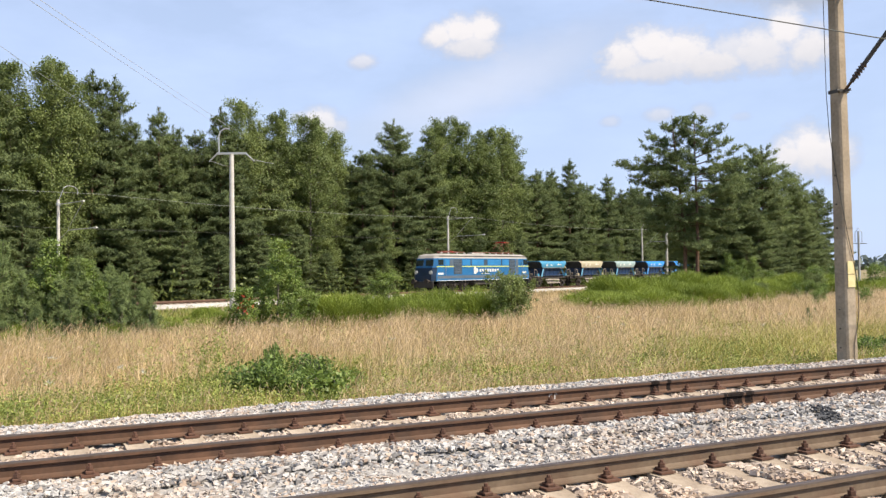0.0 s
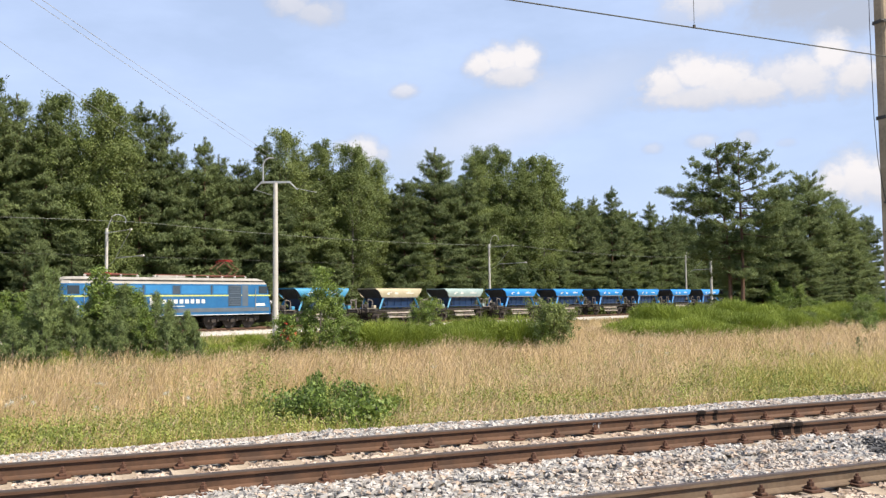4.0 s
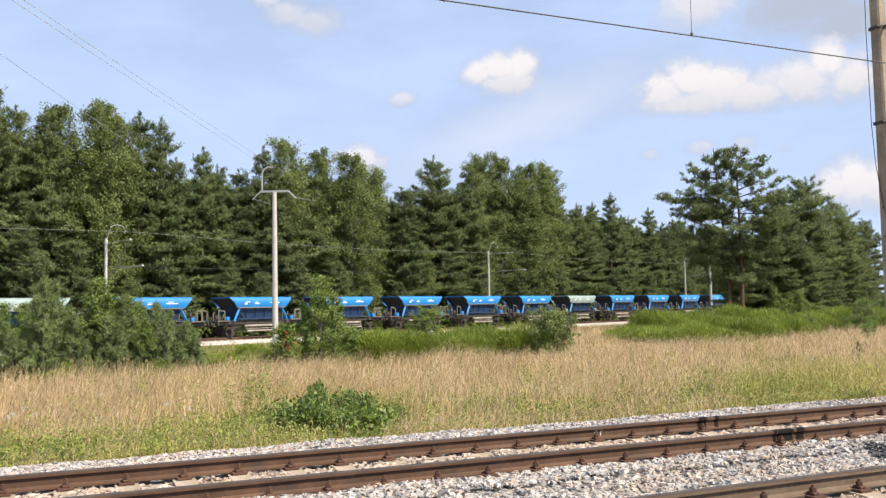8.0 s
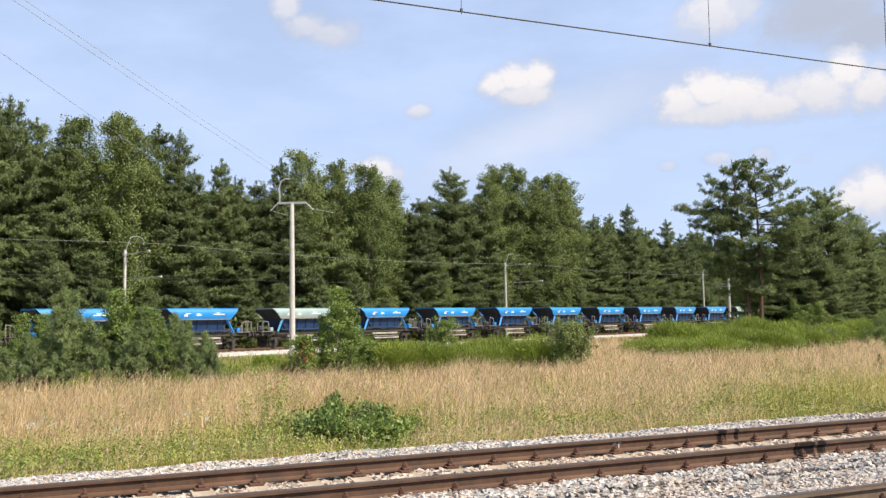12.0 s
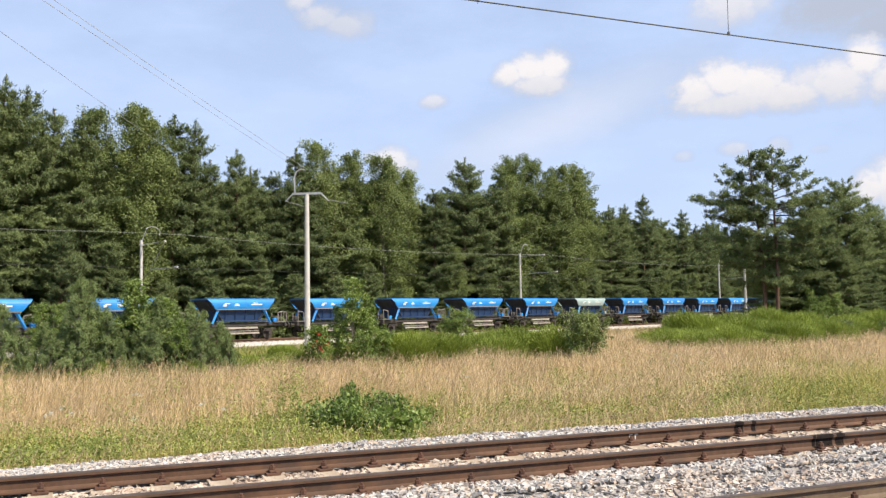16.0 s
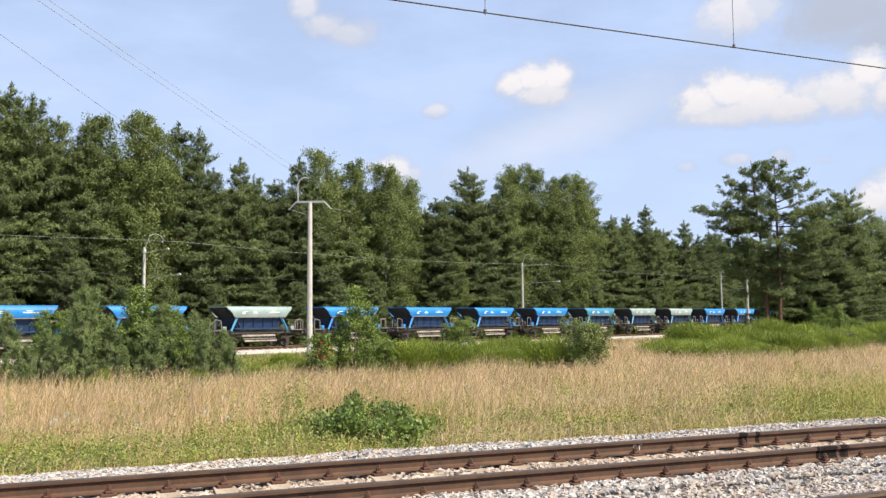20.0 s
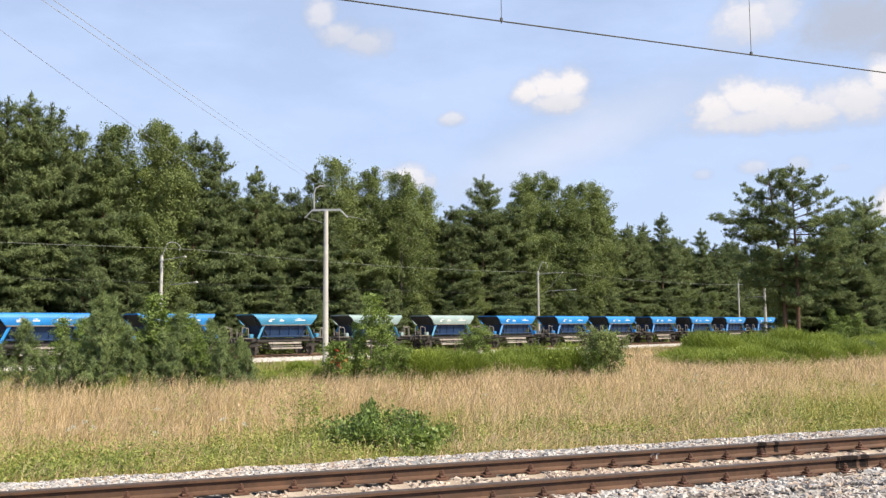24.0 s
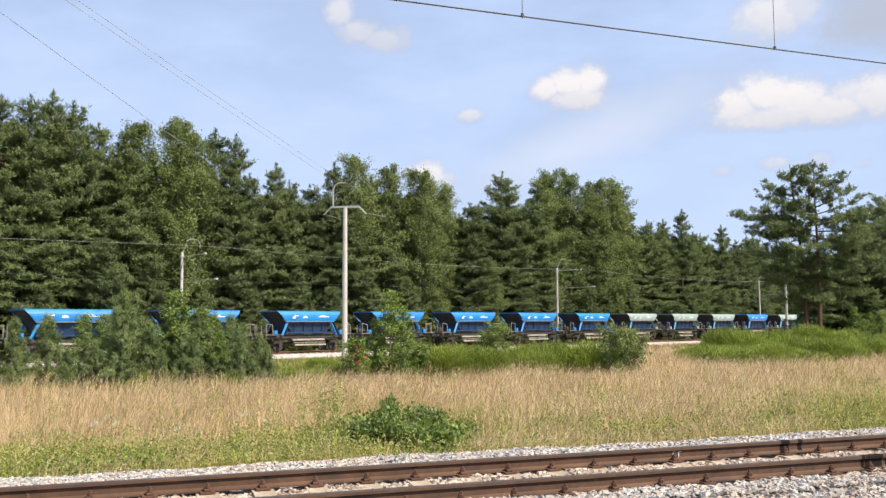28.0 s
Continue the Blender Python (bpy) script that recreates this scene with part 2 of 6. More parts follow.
M_POLE_PALE = material("pale spun concrete", (0.50, 0.48, 0.44), (0.70, 0.68, 0.64), 1.5, 0.85, bump=0.2, stain=(0.38, 0.36, 0.33), stain_scale=1.1, stain_amount=0.4)
M_STEEL = material("galvanised steel", (0.38, 0.40, 0.41), (0.55, 0.57, 0.58), 8, 0.5, metal=0.4)
M_DARK_IRON = material("dark painted iron", (0.025, 0.024, 0.024), (0.07, 0.065, 0.06), 12, 0.6)
M_WIRE = material("weathered wire", (0.07, 0.075, 0.065), (0.13, 0.135, 0.12), 20, 0.6, metal=0.3)
M_WIRE_PALE = material("bare aluminium wire", (0.40, 0.42, 0.44), (0.52, 0.54, 0.56), 20, 0.5)
M_WIRE_FAR = material("greyed copper wire", (0.20, 0.22, 0.20), (0.30, 0.32, 0.29), 20, 0.6)
M_PLATE = material("yellow enamel plate", (0.70, 0.58, 0.27), (0.86, 0.75, 0.42), 8, 0.5)
M_INSUL = material("brown glazed insulator", (0.05, 0.025, 0.015), (0.10, 0.05, 0.03), 10, 0.25)
M_INSUL_W = material("pale porcelain insulator", (0.55, 0.53, 0.50), (0.75, 0.73, 0.70), 10, 0.3)

M_PINE = material("scots pine needles", (0.086, 0.126, 0.047), (0.252, 0.318, 0.120), 0.35, 0.7, island=0.08, thing=0.2, translucent=0.38)
M_PINE_YOUNG = material("young pine needles", (0.090, 0.140, 0.046), (0.285, 0.370, 0.130), 0.9, 0.65, island=0.18, thing=0.18, translucent=0.3)
M_LEAF = material("birch leaves", (0.098, 0.146, 0.038), (0.275, 0.338, 0.102), 0.5, 0.6, island=0.16, thing=0.22, translucent=0.33)
M_LEAF_LIGHT = material("light green shrub leaves", (0.100, 0.175, 0.028), (0.300, 0.400, 0.090), 0.9, 0.5, island=0.35, thing=0.15, translucent=0.3)
M_BRAMBLE = material("bramble leaves", (0.058, 0.115, 0.025), (0.310, 0.430, 0.100), 1.5, 0.6, island=0.42, translucent=0.34)
M_BROOM = material("broom stems", (0.125, 0.185, 0.022), (0.410, 0.500, 0.085), 0.7, 0.6, island=0.22, thing=0.2, translucent=0.3)
M_BERRY = material("red rowan berries", (0.35, 0.03, 0.01), (0.55, 0.08, 0.03), 5, 0.5)
M_FLOWER = material("white umbel flowers", (0.44, 0.44, 0.36), (0.64, 0.64, 0.56), 5, 0.8)
M_BARK = material("orange pine bark", (0.085, 0.055, 0.040), (0.235, 0.135, 0.088), 2.5, 0.9, bump=0.8, bump_scale=14, thing=0.15)
M_BARK_GREY = material("grey bark", (0.09, 0.08, 0.065), (0.25, 0.22, 0.18), 2.5, 0.9, bump=0.8, bump_scale=14)
M_HAY = material("dry ripe grass", (0.43, 0.31, 0.140), (0.95, 0.73, 0.42), 0.55, 0.75, island=0.45, translucent=0.3)
M_SEED = material("pinkish seed heads", (0.50, 0.350, 0.215), (0.85, 0.655, 0.44), 0.25, 0.8, island=0.4, translucent=0.25)
M_GRASS = material("green meadow grass", (0.270, 0.255, 0.055), (0.720, 0.630, 0.215), 0.5, 0.65, island=0.4, translucent=0.4)
M_WEED = material("broad-leaved weeds", (0.150, 0.205, 0.034), (0.470, 0.510, 0.130), 0.8, 0.55, island=0.4, translucent=0.3)

M_BLUE = material("bright blue wagon paint", (0.006, 0.180, 0.570), (0.013, 0.315, 0.800), 0.8, 0.5, stain=(0.05, 0.15, 0.32), stain_scale=1.3, stain_amount=0.25, thing=0.12)
M_TEAL = material("faded teal wagon paint", (0.025, 0.225, 0.430), (0.070, 0.345, 0.570), 0.8, 0.5, stain=(0.10, 0.22, 0.28), stain_scale=1.3, stain_amount=0.4, thing=0.1)
M_CREAM = material("bleached cream wagon paint", (0.400, 0.355, 0.235), (0.560, 0.505, 0.370), 0.8, 0.6, stain=(0.25, 0.21, 0.14), stain_scale=1.3, stain_amount=0.4)
M_PALE = material("chalky grey-green wagon paint", (0.235, 0.345, 0.350), (0.395, 0.495, 0.500), 0.8, 0.6, stain=(0.17, 0.25, 0.24), stain_scale=1.3, stain_amount=0.4, thing=0.15)
# near-black: the shade on the hopper ends is put into their colour
M_END_SHADE = material("shade-dark hopper end sheet", (0.018, 0.022, 0.030), (0.045, 0.052, 0.065), 2, 0.7)
# grime blotches over a blue darkened to carry the shade below the belt
M_NAVY = material("grimy blue sheet darkened for shade", (0.006, 0.030, 0.095), (0.014, 0.062, 0.180), 1.5, 0.6, stain=(0.03, 0.03, 0.03), stain_scale=1.5, stain_amount=0.5)
M_FRAME = material("brake-dusted frame", (0.030, 0.027, 0.026), (0.085, 0.074, 0.067), 2.5, 0.85, thing=0.1)
M_BAR = material("dusty pale steel bar", (0.15, 0.135, 0.12), (0.34, 0.31, 0.285), 3, 0.8, thing=0.1)
M_CHUTE = material("ballast-dusted pale chute", (0.29, 0.25, 0.215), (0.56, 0.51, 0.455), 2.5, 0.85, stain=(0.14, 0.09, 0.07), stain_scale=1.8, stain_amount=0.5, thing=0.1)
M_WHEEL = material("wheel steel", (0.022, 0.018, 0.016), (0.065, 0.052, 0.045), 6, 0.7)
M_LOCO = material("locomotive blue", (0.014, 0.120, 0.310), (0.028, 0.180, 0.410), 0.6, 0.35, stain=(0.05, 0.14, 0.26), stain_scale=0.8, stain_amount=0.35)
M_LOCO_GREY = material("locomotive grey-blue skirt", (0.080, 0.120, 0.170), (0.145, 0.190, 0.245), 0.9, 0.5, stain=(0.12, 0.11, 0.10), stain_scale=1.0, stain_amount=0.5)
M_ROOF = material("sooty white roof", (0.30, 0.285, 0.26), (0.48, 0.46, 0.43), 1.2, 0.7, stain=(0.30, 0.27, 0.24), stain_scale=1.0, stain_amount=0.4)
M_NOSE_SHADE = material("navy for the nose shade", (0.010, 0.026, 0.060), (0.022, 0.052, 0.105), 1.5, 0.45)
M_PANEL = material("light blue side panel", (0.022, 0.190, 0.460), (0.040, 0.270, 0.600), 0.8, 0.4)
M_LIME = material("lime yellow stripe", (0.55, 0.62, 0.14), (0.72, 0.76, 0.25), 2, 0.45)
M_LOUVRE = material("dark louvre panel", (0.030, 0.055, 0.090), (0.070, 0.105, 0.150), 3, 0.6)
M_WHITE = material("white paint", (0.68, 0.68, 0.66), (0.82, 0.82, 0.80), 4, 0.6)
M_RED = material("red pantograph paint", (0.42, 0.03, 0.025), (0.60, 0.06, 0.05), 6, 0.5)
M_BROWN = material("red-brown pantograph", (0.16, 0.05, 0.035), (0.28, 0.10, 0.07), 6, 0.6)
M_GLASS = glass_material("dark cab glass")
M_LAMP = glass_material("headlamp lens", (0.6, 0.6, 0.55), 0.1)
M_FAR_WOOD = material("hazy distant foliage", (0.10, 0.135, 0.12), (0.20, 0.245, 0.22), 0.02, 0.9, island=0.3)
M_FAR = material("far grey sheds", (0.42, 0.45, 0.48), (0.55, 0.57, 0.60), 0.2, 0.8)


# ---- mesh helpers ----
def link(name, mesh, parent=None, label=""):
    ob = new(name, mesh)
    if parent is not None:
        ob.parent = parent
    if label:
        ob["label"] = label
    return ob


def part(name, bm, mat, parent, label=""):
    """Links a bmesh as one mesh object under a thing or a part."""
    me = bpy.data.meshes.new(name)
    bm.to_mesh(me)
    bm.free()
    me.materials.append(mat)
    return link(name, me, parent, label)


def tri_mesh(name, verts, tris, mats, index=None):
    me = bpy.data.meshes.new(name)
    verts, tris = np.asarray(verts, np.float32), np.asarray(tris, np.int32)
    me.vertices.add(len(verts))
    me.vertices.foreach_set("co", verts.ravel())
    me.loops.add(tris.size)
    me.loops.foreach_set("vertex_index", tris.ravel())
    me.polygons.add(len(tris))
    me.polygons.foreach_set("loop_start", np.arange(0, tris.size, 3, dtype=np.int32))
    if index is not None:
        me.polygons.foreach_set("material_index", np.asarray(index, np.int32))
    for m in mats:
        me.materials.append(m)
    me.update(calc_edges=True)
    return me


def box(bm, x0, x1, y0, y1, z0, z1, bevel=0.0):
    g = bmesh.ops.create_cube(bm, size=1, matrix=Matrix.Translation(((x0 + x1) / 2, (y0 + y1) / 2, (z0 + z1) / 2)) @ Matrix.Diagonal((x1 - x0, y1 - y0, z1 - z0, 1)))
    if bevel:
        edges = {e for v in g["verts"] for e in v.link_edges}
        bmesh.ops.bevel(bm, geom=list(edges), offset=bevel, segments=1, affect="EDGES", clamp_overlap=True)
    return bm


def rod(bm, a, b, r0, r1=None, sides=8, caps=True):
    """A tapered round bar from a to b."""
    a, b = Vector(a), Vector(b)
    d = b - a
    m = Matrix.Translation((a + b) / 2) @ d.to_track_quat("Z", "Y").to_matrix().to_4x4()
    bmesh.ops.create_cone(bm, cap_ends=caps, segments=sides, radius1=r0, radius2=r0 if r1 is None else r1, depth=d.length, matrix=m)
    return bm


def sweep(bm, points, r, sides=6):
    """One bent bar through the points."""
    pts, rings = [Vector(p) for p in points], []
    for k, p in enumerate(pts):
        d = (pts[min(k + 1, len(pts) - 1)] - pts[max(k - 1, 0)]).normalized()
        a = d.cross(Vector((0.31, 0.93, 0.2))).normalized()
        b = d.cross(a)
        rings.append([bm.verts.new(p + (a * math.cos(6.2832 * i / sides) + b * math.sin(6.2832 * i / sides)) * r) for i in range(sides)])
    for q, w in zip(rings, rings[1:]):
        for i in range(sides):
            bm.faces.new((q[i], q[(i + 1) % sides], w[(i + 1) % sides], w[i]))
    bm.faces.new(rings[0][::-1])
    bm.faces.new(rings[-1])
    bmesh.ops.recalc_face_normals(bm, faces=bm.faces)
    return bm


def prism(bm, outline, x0, x1):
    """Extrudes a closed (y, z) outline from x0 to x1."""
    a = [bm.verts.new((x0, y, z)) for y, z in outline]
    b = [bm.verts.new((x1, y, z)) for y, z in outline]
    n = len(a)
    for i in range(n):
        bm.faces.new((a[i], a[(i + 1) % n], b[(i + 1) % n], b[i]))
    bm.faces.new(a[::-1])
    bm.faces.new(b)
    bmesh.ops.recalc_face_normals(bm, faces=bm.faces)
    return bm


def empty(name, label, category, group="", m=None):
    ob = tagged(new(name), label, category, group)
    if m is not None:
        ob.matrix_basis = m
    return ob


# ---- plan ----
GAUGE = 1.507                      # between rail centres
TRACK_A, TRACK_B = 5.696, 9.656    # centre lines of the near tracks
PSI = radians(24.4)                # heading of the far line
DV, NV = Vector((math.cos(PSI), math.sin(PSI), 0)), Vector((-math.sin(PSI), math.cos(PSI), 0))
FAR_D, FAR_Z = 60.26, -0.42        # its distance from the origin and its rail height


def far(u, d, z=0.0):
    """A place by the far line: u along it, d square to it from the origin."""
    return DV * u + NV * d + Vector((0, 0, z))


def smooth(a, b, v):
    s = np.clip((v - a) / (b - a), 0, 1)
    return s * s * (3 - 2 * s)


def field_height(x, y):
    """Natural ground: falls from the near ballast to the meadow, low bank under the far line."""
    x, y = np.asarray(x, float), np.asarray(y, float)
    z = np.interp(y, [-40, 2.0, 3.2, 13.2, 14.6, 22, 40, 60, 4000], [-0.9, -0.75, -0.45, -0.42, -0.6, -0.95, -1.0, -1.0, -1.0])
    d = -math.sin(PSI) * x + math.cos(PSI) * y
    z = z + 0.06 * np.sin(0.31 * x + 0.7) * np.sin(0.27 * y) * smooth(14, 20, y)
    return z + 0.10 * smooth(52, 57, d)


def ground_z(x, y):
    return float(field_height(x, y))


# ground sheet to the horizon, finer near the line of sight
def build_ground():
    xs = np.unique(np.concatenate([np.linspace(-60, 160, 111), np.array([-3000, -1500, -700, -300, -150, -90, 220, 320, 500, 900, 1600, 3000.0])]))
    ys = np.unique(np.concatenate([np.linspace(-10, 130, 141), np.array([-3000, -1500, -600, -200, -80, -30, 180, 260, 400, 800, 1600, 3000.0])]))
    X, Y = np.meshgrid(xs, ys, indexing="ij")
    Z = field_height(X, Y)
    V = np.stack([X, Y, Z], -1).reshape(-1, 3)
    n = len(ys)
    i, j = np.meshgrid(np.arange(len(xs) - 1), np.arange(n - 1), indexing="ij")
    a = (i * n + j).ravel()
    F = np.concatenate([np.stack([a, a + n, a + n + 1], -1), np.stack([a, a + n + 1, a + 1], -1)])
    tagged(link("ground", tri_mesh("ground", V, F, [M_EARTH])), "dry meadow ground with brown thatch and green patches", "ground", kind="structure")


build_ground()

# ---- near ballast bed ----
bm = bmesh.new()
prism(bm, [(1.6, -0.75), (3.4, -0.235), (TRACK_A, -0.225), (7.1, -0.235), (7.7, -0.30), (8.3, -0.235), (TRACK_B, -0.225), (12.35, -0.235), (14.2, -0.66), (14.2, -0.95), (1.6, -0.95)], -120, 320)
tagged(part("ballast_bed", bm, M_BED, None), "bed of crushed stone under two railway tracks", "ballast", kind="structure")


def bed_height(y):
    return np.interp(y, [1.6, 3.4, TRACK_A, 7.1, 7.7, 8.3, TRACK_B, 12.35, 14.2], [-0.75, -0.235, -0.225, -0.235, -0.30, -0.235, -0.225, -0.235, -0.66])


def stones(name, n, x_range, y_range, mat, label, seed, keep=None, size=(0.015, 0.035), lift=0.008):
    """Many small broken stones, each its own uneven lump, in one mesh."""
    r = np.random.RandomState(seed)
    # thicker where the line passes close
    x = x_range[0] + (x_range[1] - x_range[0]) * r.rand(n) ** 1.35
    y = y_range[0] + (y_range[1] - y_range[0]) * r.rand(n)
    if keep is not None:
        ok = keep(x, y, r.rand(n))
        x, y = x[ok], y[ok]
        n = len(x)
    z = bed_height(y) + lift + 0.022 * r.rand(n) + 0.02 * np.sin(x * 2.1 + y * 3.3) * np.sin(x * 1.3)
    end = np.minimum(np.abs(y - TRACK_A), np.abs(y - TRACK_B))
    z = z + 0.034 * ((end > 0.84) & (end < 1.45))          # sleeper ends lie buried
    lump = np.array([[1.35, 0, -1], [-0.7, 1.1, -1], [-0.7, -1.1, -1], [1.0, 0.15, 0.8], [-0.5, 0.85, 0.9], [-0.55, -0.8, 0.8]], float)
    tri = np.array([(3, 4, 5), (0, 1, 4), (0, 4, 3), (1, 2, 5), (1, 5, 4), (2, 0, 3), (2, 3, 5)])
    s = r.uniform(size[0], size[1], (n, 1, 1)) * r.uniform(0.7, 1.35, (n, 1, 3))
    s[:, :, 2] *= 0.48
    p = (lump[None] + r.uniform(-0.42, 0.42, (n, 6, 3))) * s
    ang, tilt = r.uniform(0, 6.283, n), r.uniform(-0.6, 0.6, n)
    ca, sa, ct, st = np.cos(ang), np.sin(ang), np.cos(tilt), np.sin(tilt)
    px, py, pz = p[..., 0], p[..., 1] * ct[:, None] - p[..., 2] * st[:, None], p[..., 1] * st[:, None] + p[..., 2] * ct[:, None]
    V = np.stack([px * ca[:, None] - py * sa[:, None] + x[:, None], px * sa[:, None] + py * ca[:, None] + y[:, None], pz + z[:, None]], -1).reshape(-1, 3)
    F = (tri[None] + 6 * np.arange(n)[:, None, None]).reshape(-1, 3)
    me = tri_mesh(name, V, F, [mat])
    me.shade_flat()          # broken faces
    tagged(link(name, me), label, "ballast", kind="stuff")


def in_gauge(y):
    return (np.abs(y - TRACK_A) < 0.88) | (np.abs(y - TRACK_B) < 0.85)


def off_rails(y):
    d = np.minimum(np.abs(np.abs(y - TRACK_A) - GAUGE / 2), np.abs(np.abs(y - TRACK_B) - GAUGE / 2))
    return d > 0.085


def off_sleeper(x, y):
    on_a = (np.abs((x - SLEEPER_A) % 0.6 - 0.3) > 0.185) & (np.abs(y - TRACK_A) < 1.25)
    on_b = (np.abs((x - SLEEPER_B) % 0.6 - 0.3) > 0.185) & (np.abs(y - TRACK_B) < 0.7)
    return ~(on_a | on_b)


SLEEPER_A, SLEEPER_B = 3.558, 0.20
stones("ballast_stones", 105000, (-1.5, 25), (6.6, 13.9), M_STONE, "loose pale grey crushed stone ballast between and beside the tracks", 3,
       lambda x, y, c: ~in_gauge(y) & ~((np.hypot((x - 9.49 - 0.5 * (y - 8.10)) / 0.20, (y - 8.10) / 0.30) < 1) & (c < 0.8)))
stones("track_ballast", 95000, (-1.5, 27), (4.3, 10.7), M_STONE_RUST, "rust-tinted crushed stone packed between the sleepers", 4,
       lambda x, y, c: in_gauge(y) & off_rails(y) & (off_sleeper(x, y) | ((np.abs(y - TRACK_B) < 1.2) & (c < 0.22))), lift=0.012)
stones("oily_stones", 1100, (8.79, 10.19), (7.75, 8.45), M_STONE_DARK, "slanting patch of blackish stones beside the rail joint", 5,
       lambda x, y, c: np.hypot((x - 9.49 - 0.5 * (y - 8.10)) / 0.20, (y - 8.10) / 0.30) < 1)

# ---- near tracks ----
RAIL_FOOT = [(-0.075, -0.172), (0.075, -0.172), (0.075, -0.160), (0.03, -0.148), (0.009, -0.132), (0.009, -0.052), (0.036, -0.040), (0.036, -0.014),
             (-0.036, -0.014), (-0.036, -0.040), (-0.009, -0.052), (-0.009, -0.132), (-0.03, -0.148), (-0.075, -0.160)]
RAIL_HEAD = [(-0.036, -0.014), (0.036, -0.014), (0.034, -0.004), (0.024, 0.0), (-0.024, 0.0), (-0.034, -0.004)]


def clip_mesh():
    bm = bmesh.new()
    for side in (-1, 1):
        box(bm, -0.08, 0.08, side * 0.06, side * 0.19, -0.176, -0.158)
        box(bm, -0.040, 0.040, side * 0.045, side * 0.140, -0.158, -0.130, 0.006)
        rod(bm, (0, side * 0.095, -0.14), (0, side * 0.095, -0.066), 0.017, 0.017, 6)
        rod(bm, (0, side * 0.095, -0.126), (0, side * 0.095, -0.092), 0.034, 0.034, 6)
    me = bpy.data.meshes.new("rail_clip")
    bm.to_mesh(me)
    bm.free()
    me.materials.append(M_CLIP)
    return me


def sleeper_mesh():
    bm = bmesh.new()
    prism(bm, [(-1.27, -0.40), (1.27, -0.40), (1.25, -0.205), (0.95, -0.184), (0.55, -0.184), (0.3, -0.215), (-0.3, -0.215), (-0.55, -0.184), (-0.95, -0.184), (-1.25, -0.205)], -0.12, 0.12)
    me = bpy.data.meshes.new("sleeper")
    bm.to_mesh(me)
    bm.free()
    me.materials.append(M_SLEEPER)
    return me


CLIP, SLEEPER = clip_mesh(), sleeper_mesh()


def near_track(centre, phase, label, side_mat):
    track = tagged(new("railway_track"), label, "railway track", "near railway tracks", "structure")
    track.location = (0, centre, 0)
    for s in (-1, 1):
        bm = prism(bmesh.new(), RAIL_FOOT, -110, 310)
        rail = part("rail", bm, side_mat, track)
        rail.location = (0, s * GAUGE / 2, 0)
        bm = prism(bmesh.new(), RAIL_HEAD, -110, 310)
        part("rail_head", bm, M_HEAD, rail, "worn steel running surface")
    k0 = int(math.ceil((-4.0 - phase) / 0.6))
    for k in range(k0, k0 + 75):
        x = phase + 0.6 * k
        sl = link("sleeper", SLEEPER, track)
        sl.location = (x, 0, 0)
        for s in (-1, 1):
            c = link("rail_clip", CLIP, track)
            c.location = (x, s * GAUGE / 2, 0)
    # the far run of sleepers, joined
    bm = bmesh.new()
    for k in list(range(k0 - 60, k0)) + list(range(k0 + 75, k0 + 260)):
        x = phase + 0.6 * k
        box(bm, x - 0.12, x + 0.12, -1.27, 1.27, -0.40, -0.19)
    tagged(part("distant_sleepers", bm, M_SLEEPER, track), kind="stuff")
    return track


track_a = near_track(TRACK_A, SLEEPER_A, "railway track of rusty rails on dusty concrete sleepers", M_RAIL_DUSTY)
track_b = near_track(TRACK_B, SLEEPER_B, "railway track of rusty rails on concrete sleepers bedded in ballast", M_RAIL)
# grease at the joint of the second track: bands all round the rail, with ragged ends
GREASED = [(-0.0395, -0.042), (-0.0395, -0.012), (-0.036, -0.001), (-0.024, 0.003), (0.024, 0.003), (0.036, -0.001), (0.0395, -0.012), (0.0395, -0.042), (0.012, -0.054), (0.012, -0.130), (0.033, -0.145), (-0.033, -0.145), (-0.012, -0.130), (-0.012, -0.054)]
for s, bands in ((1, ((8.585, 8.625), (8.630, 8.735), (8.885, 8.955))), (-1, ((8.535, 8.585), (8.600, 8.800), (8.806, 8.870), (8.925, 9.030), (9.040, 9.058)))):
    for a, b in bands:
        bm = prism(bmesh.new(), [(s * GAUGE / 2 + y, z) for y, z in GREASED], a, b)
        part("grease_band", bm, M_GREASE, track_b, "black grease round a rail joint")
# painted mark on the far rail
for k in range(2):
    bm = bmesh.new()
    x = 6.83 + 0.085 * k
    box(bm, x, x + 0.014, GAUGE / 2 - 0.0105, GAUGE / 2 - 0.0095, -0.128, -0.056)
    box(bm, x, x + 0.05, GAUGE / 2 - 0.0105, GAUGE / 2 - 0.0095, -0.068, -0.056)
    part("paint_mark", bm, M_WHITE, track_b, "white paint mark on the rail web")


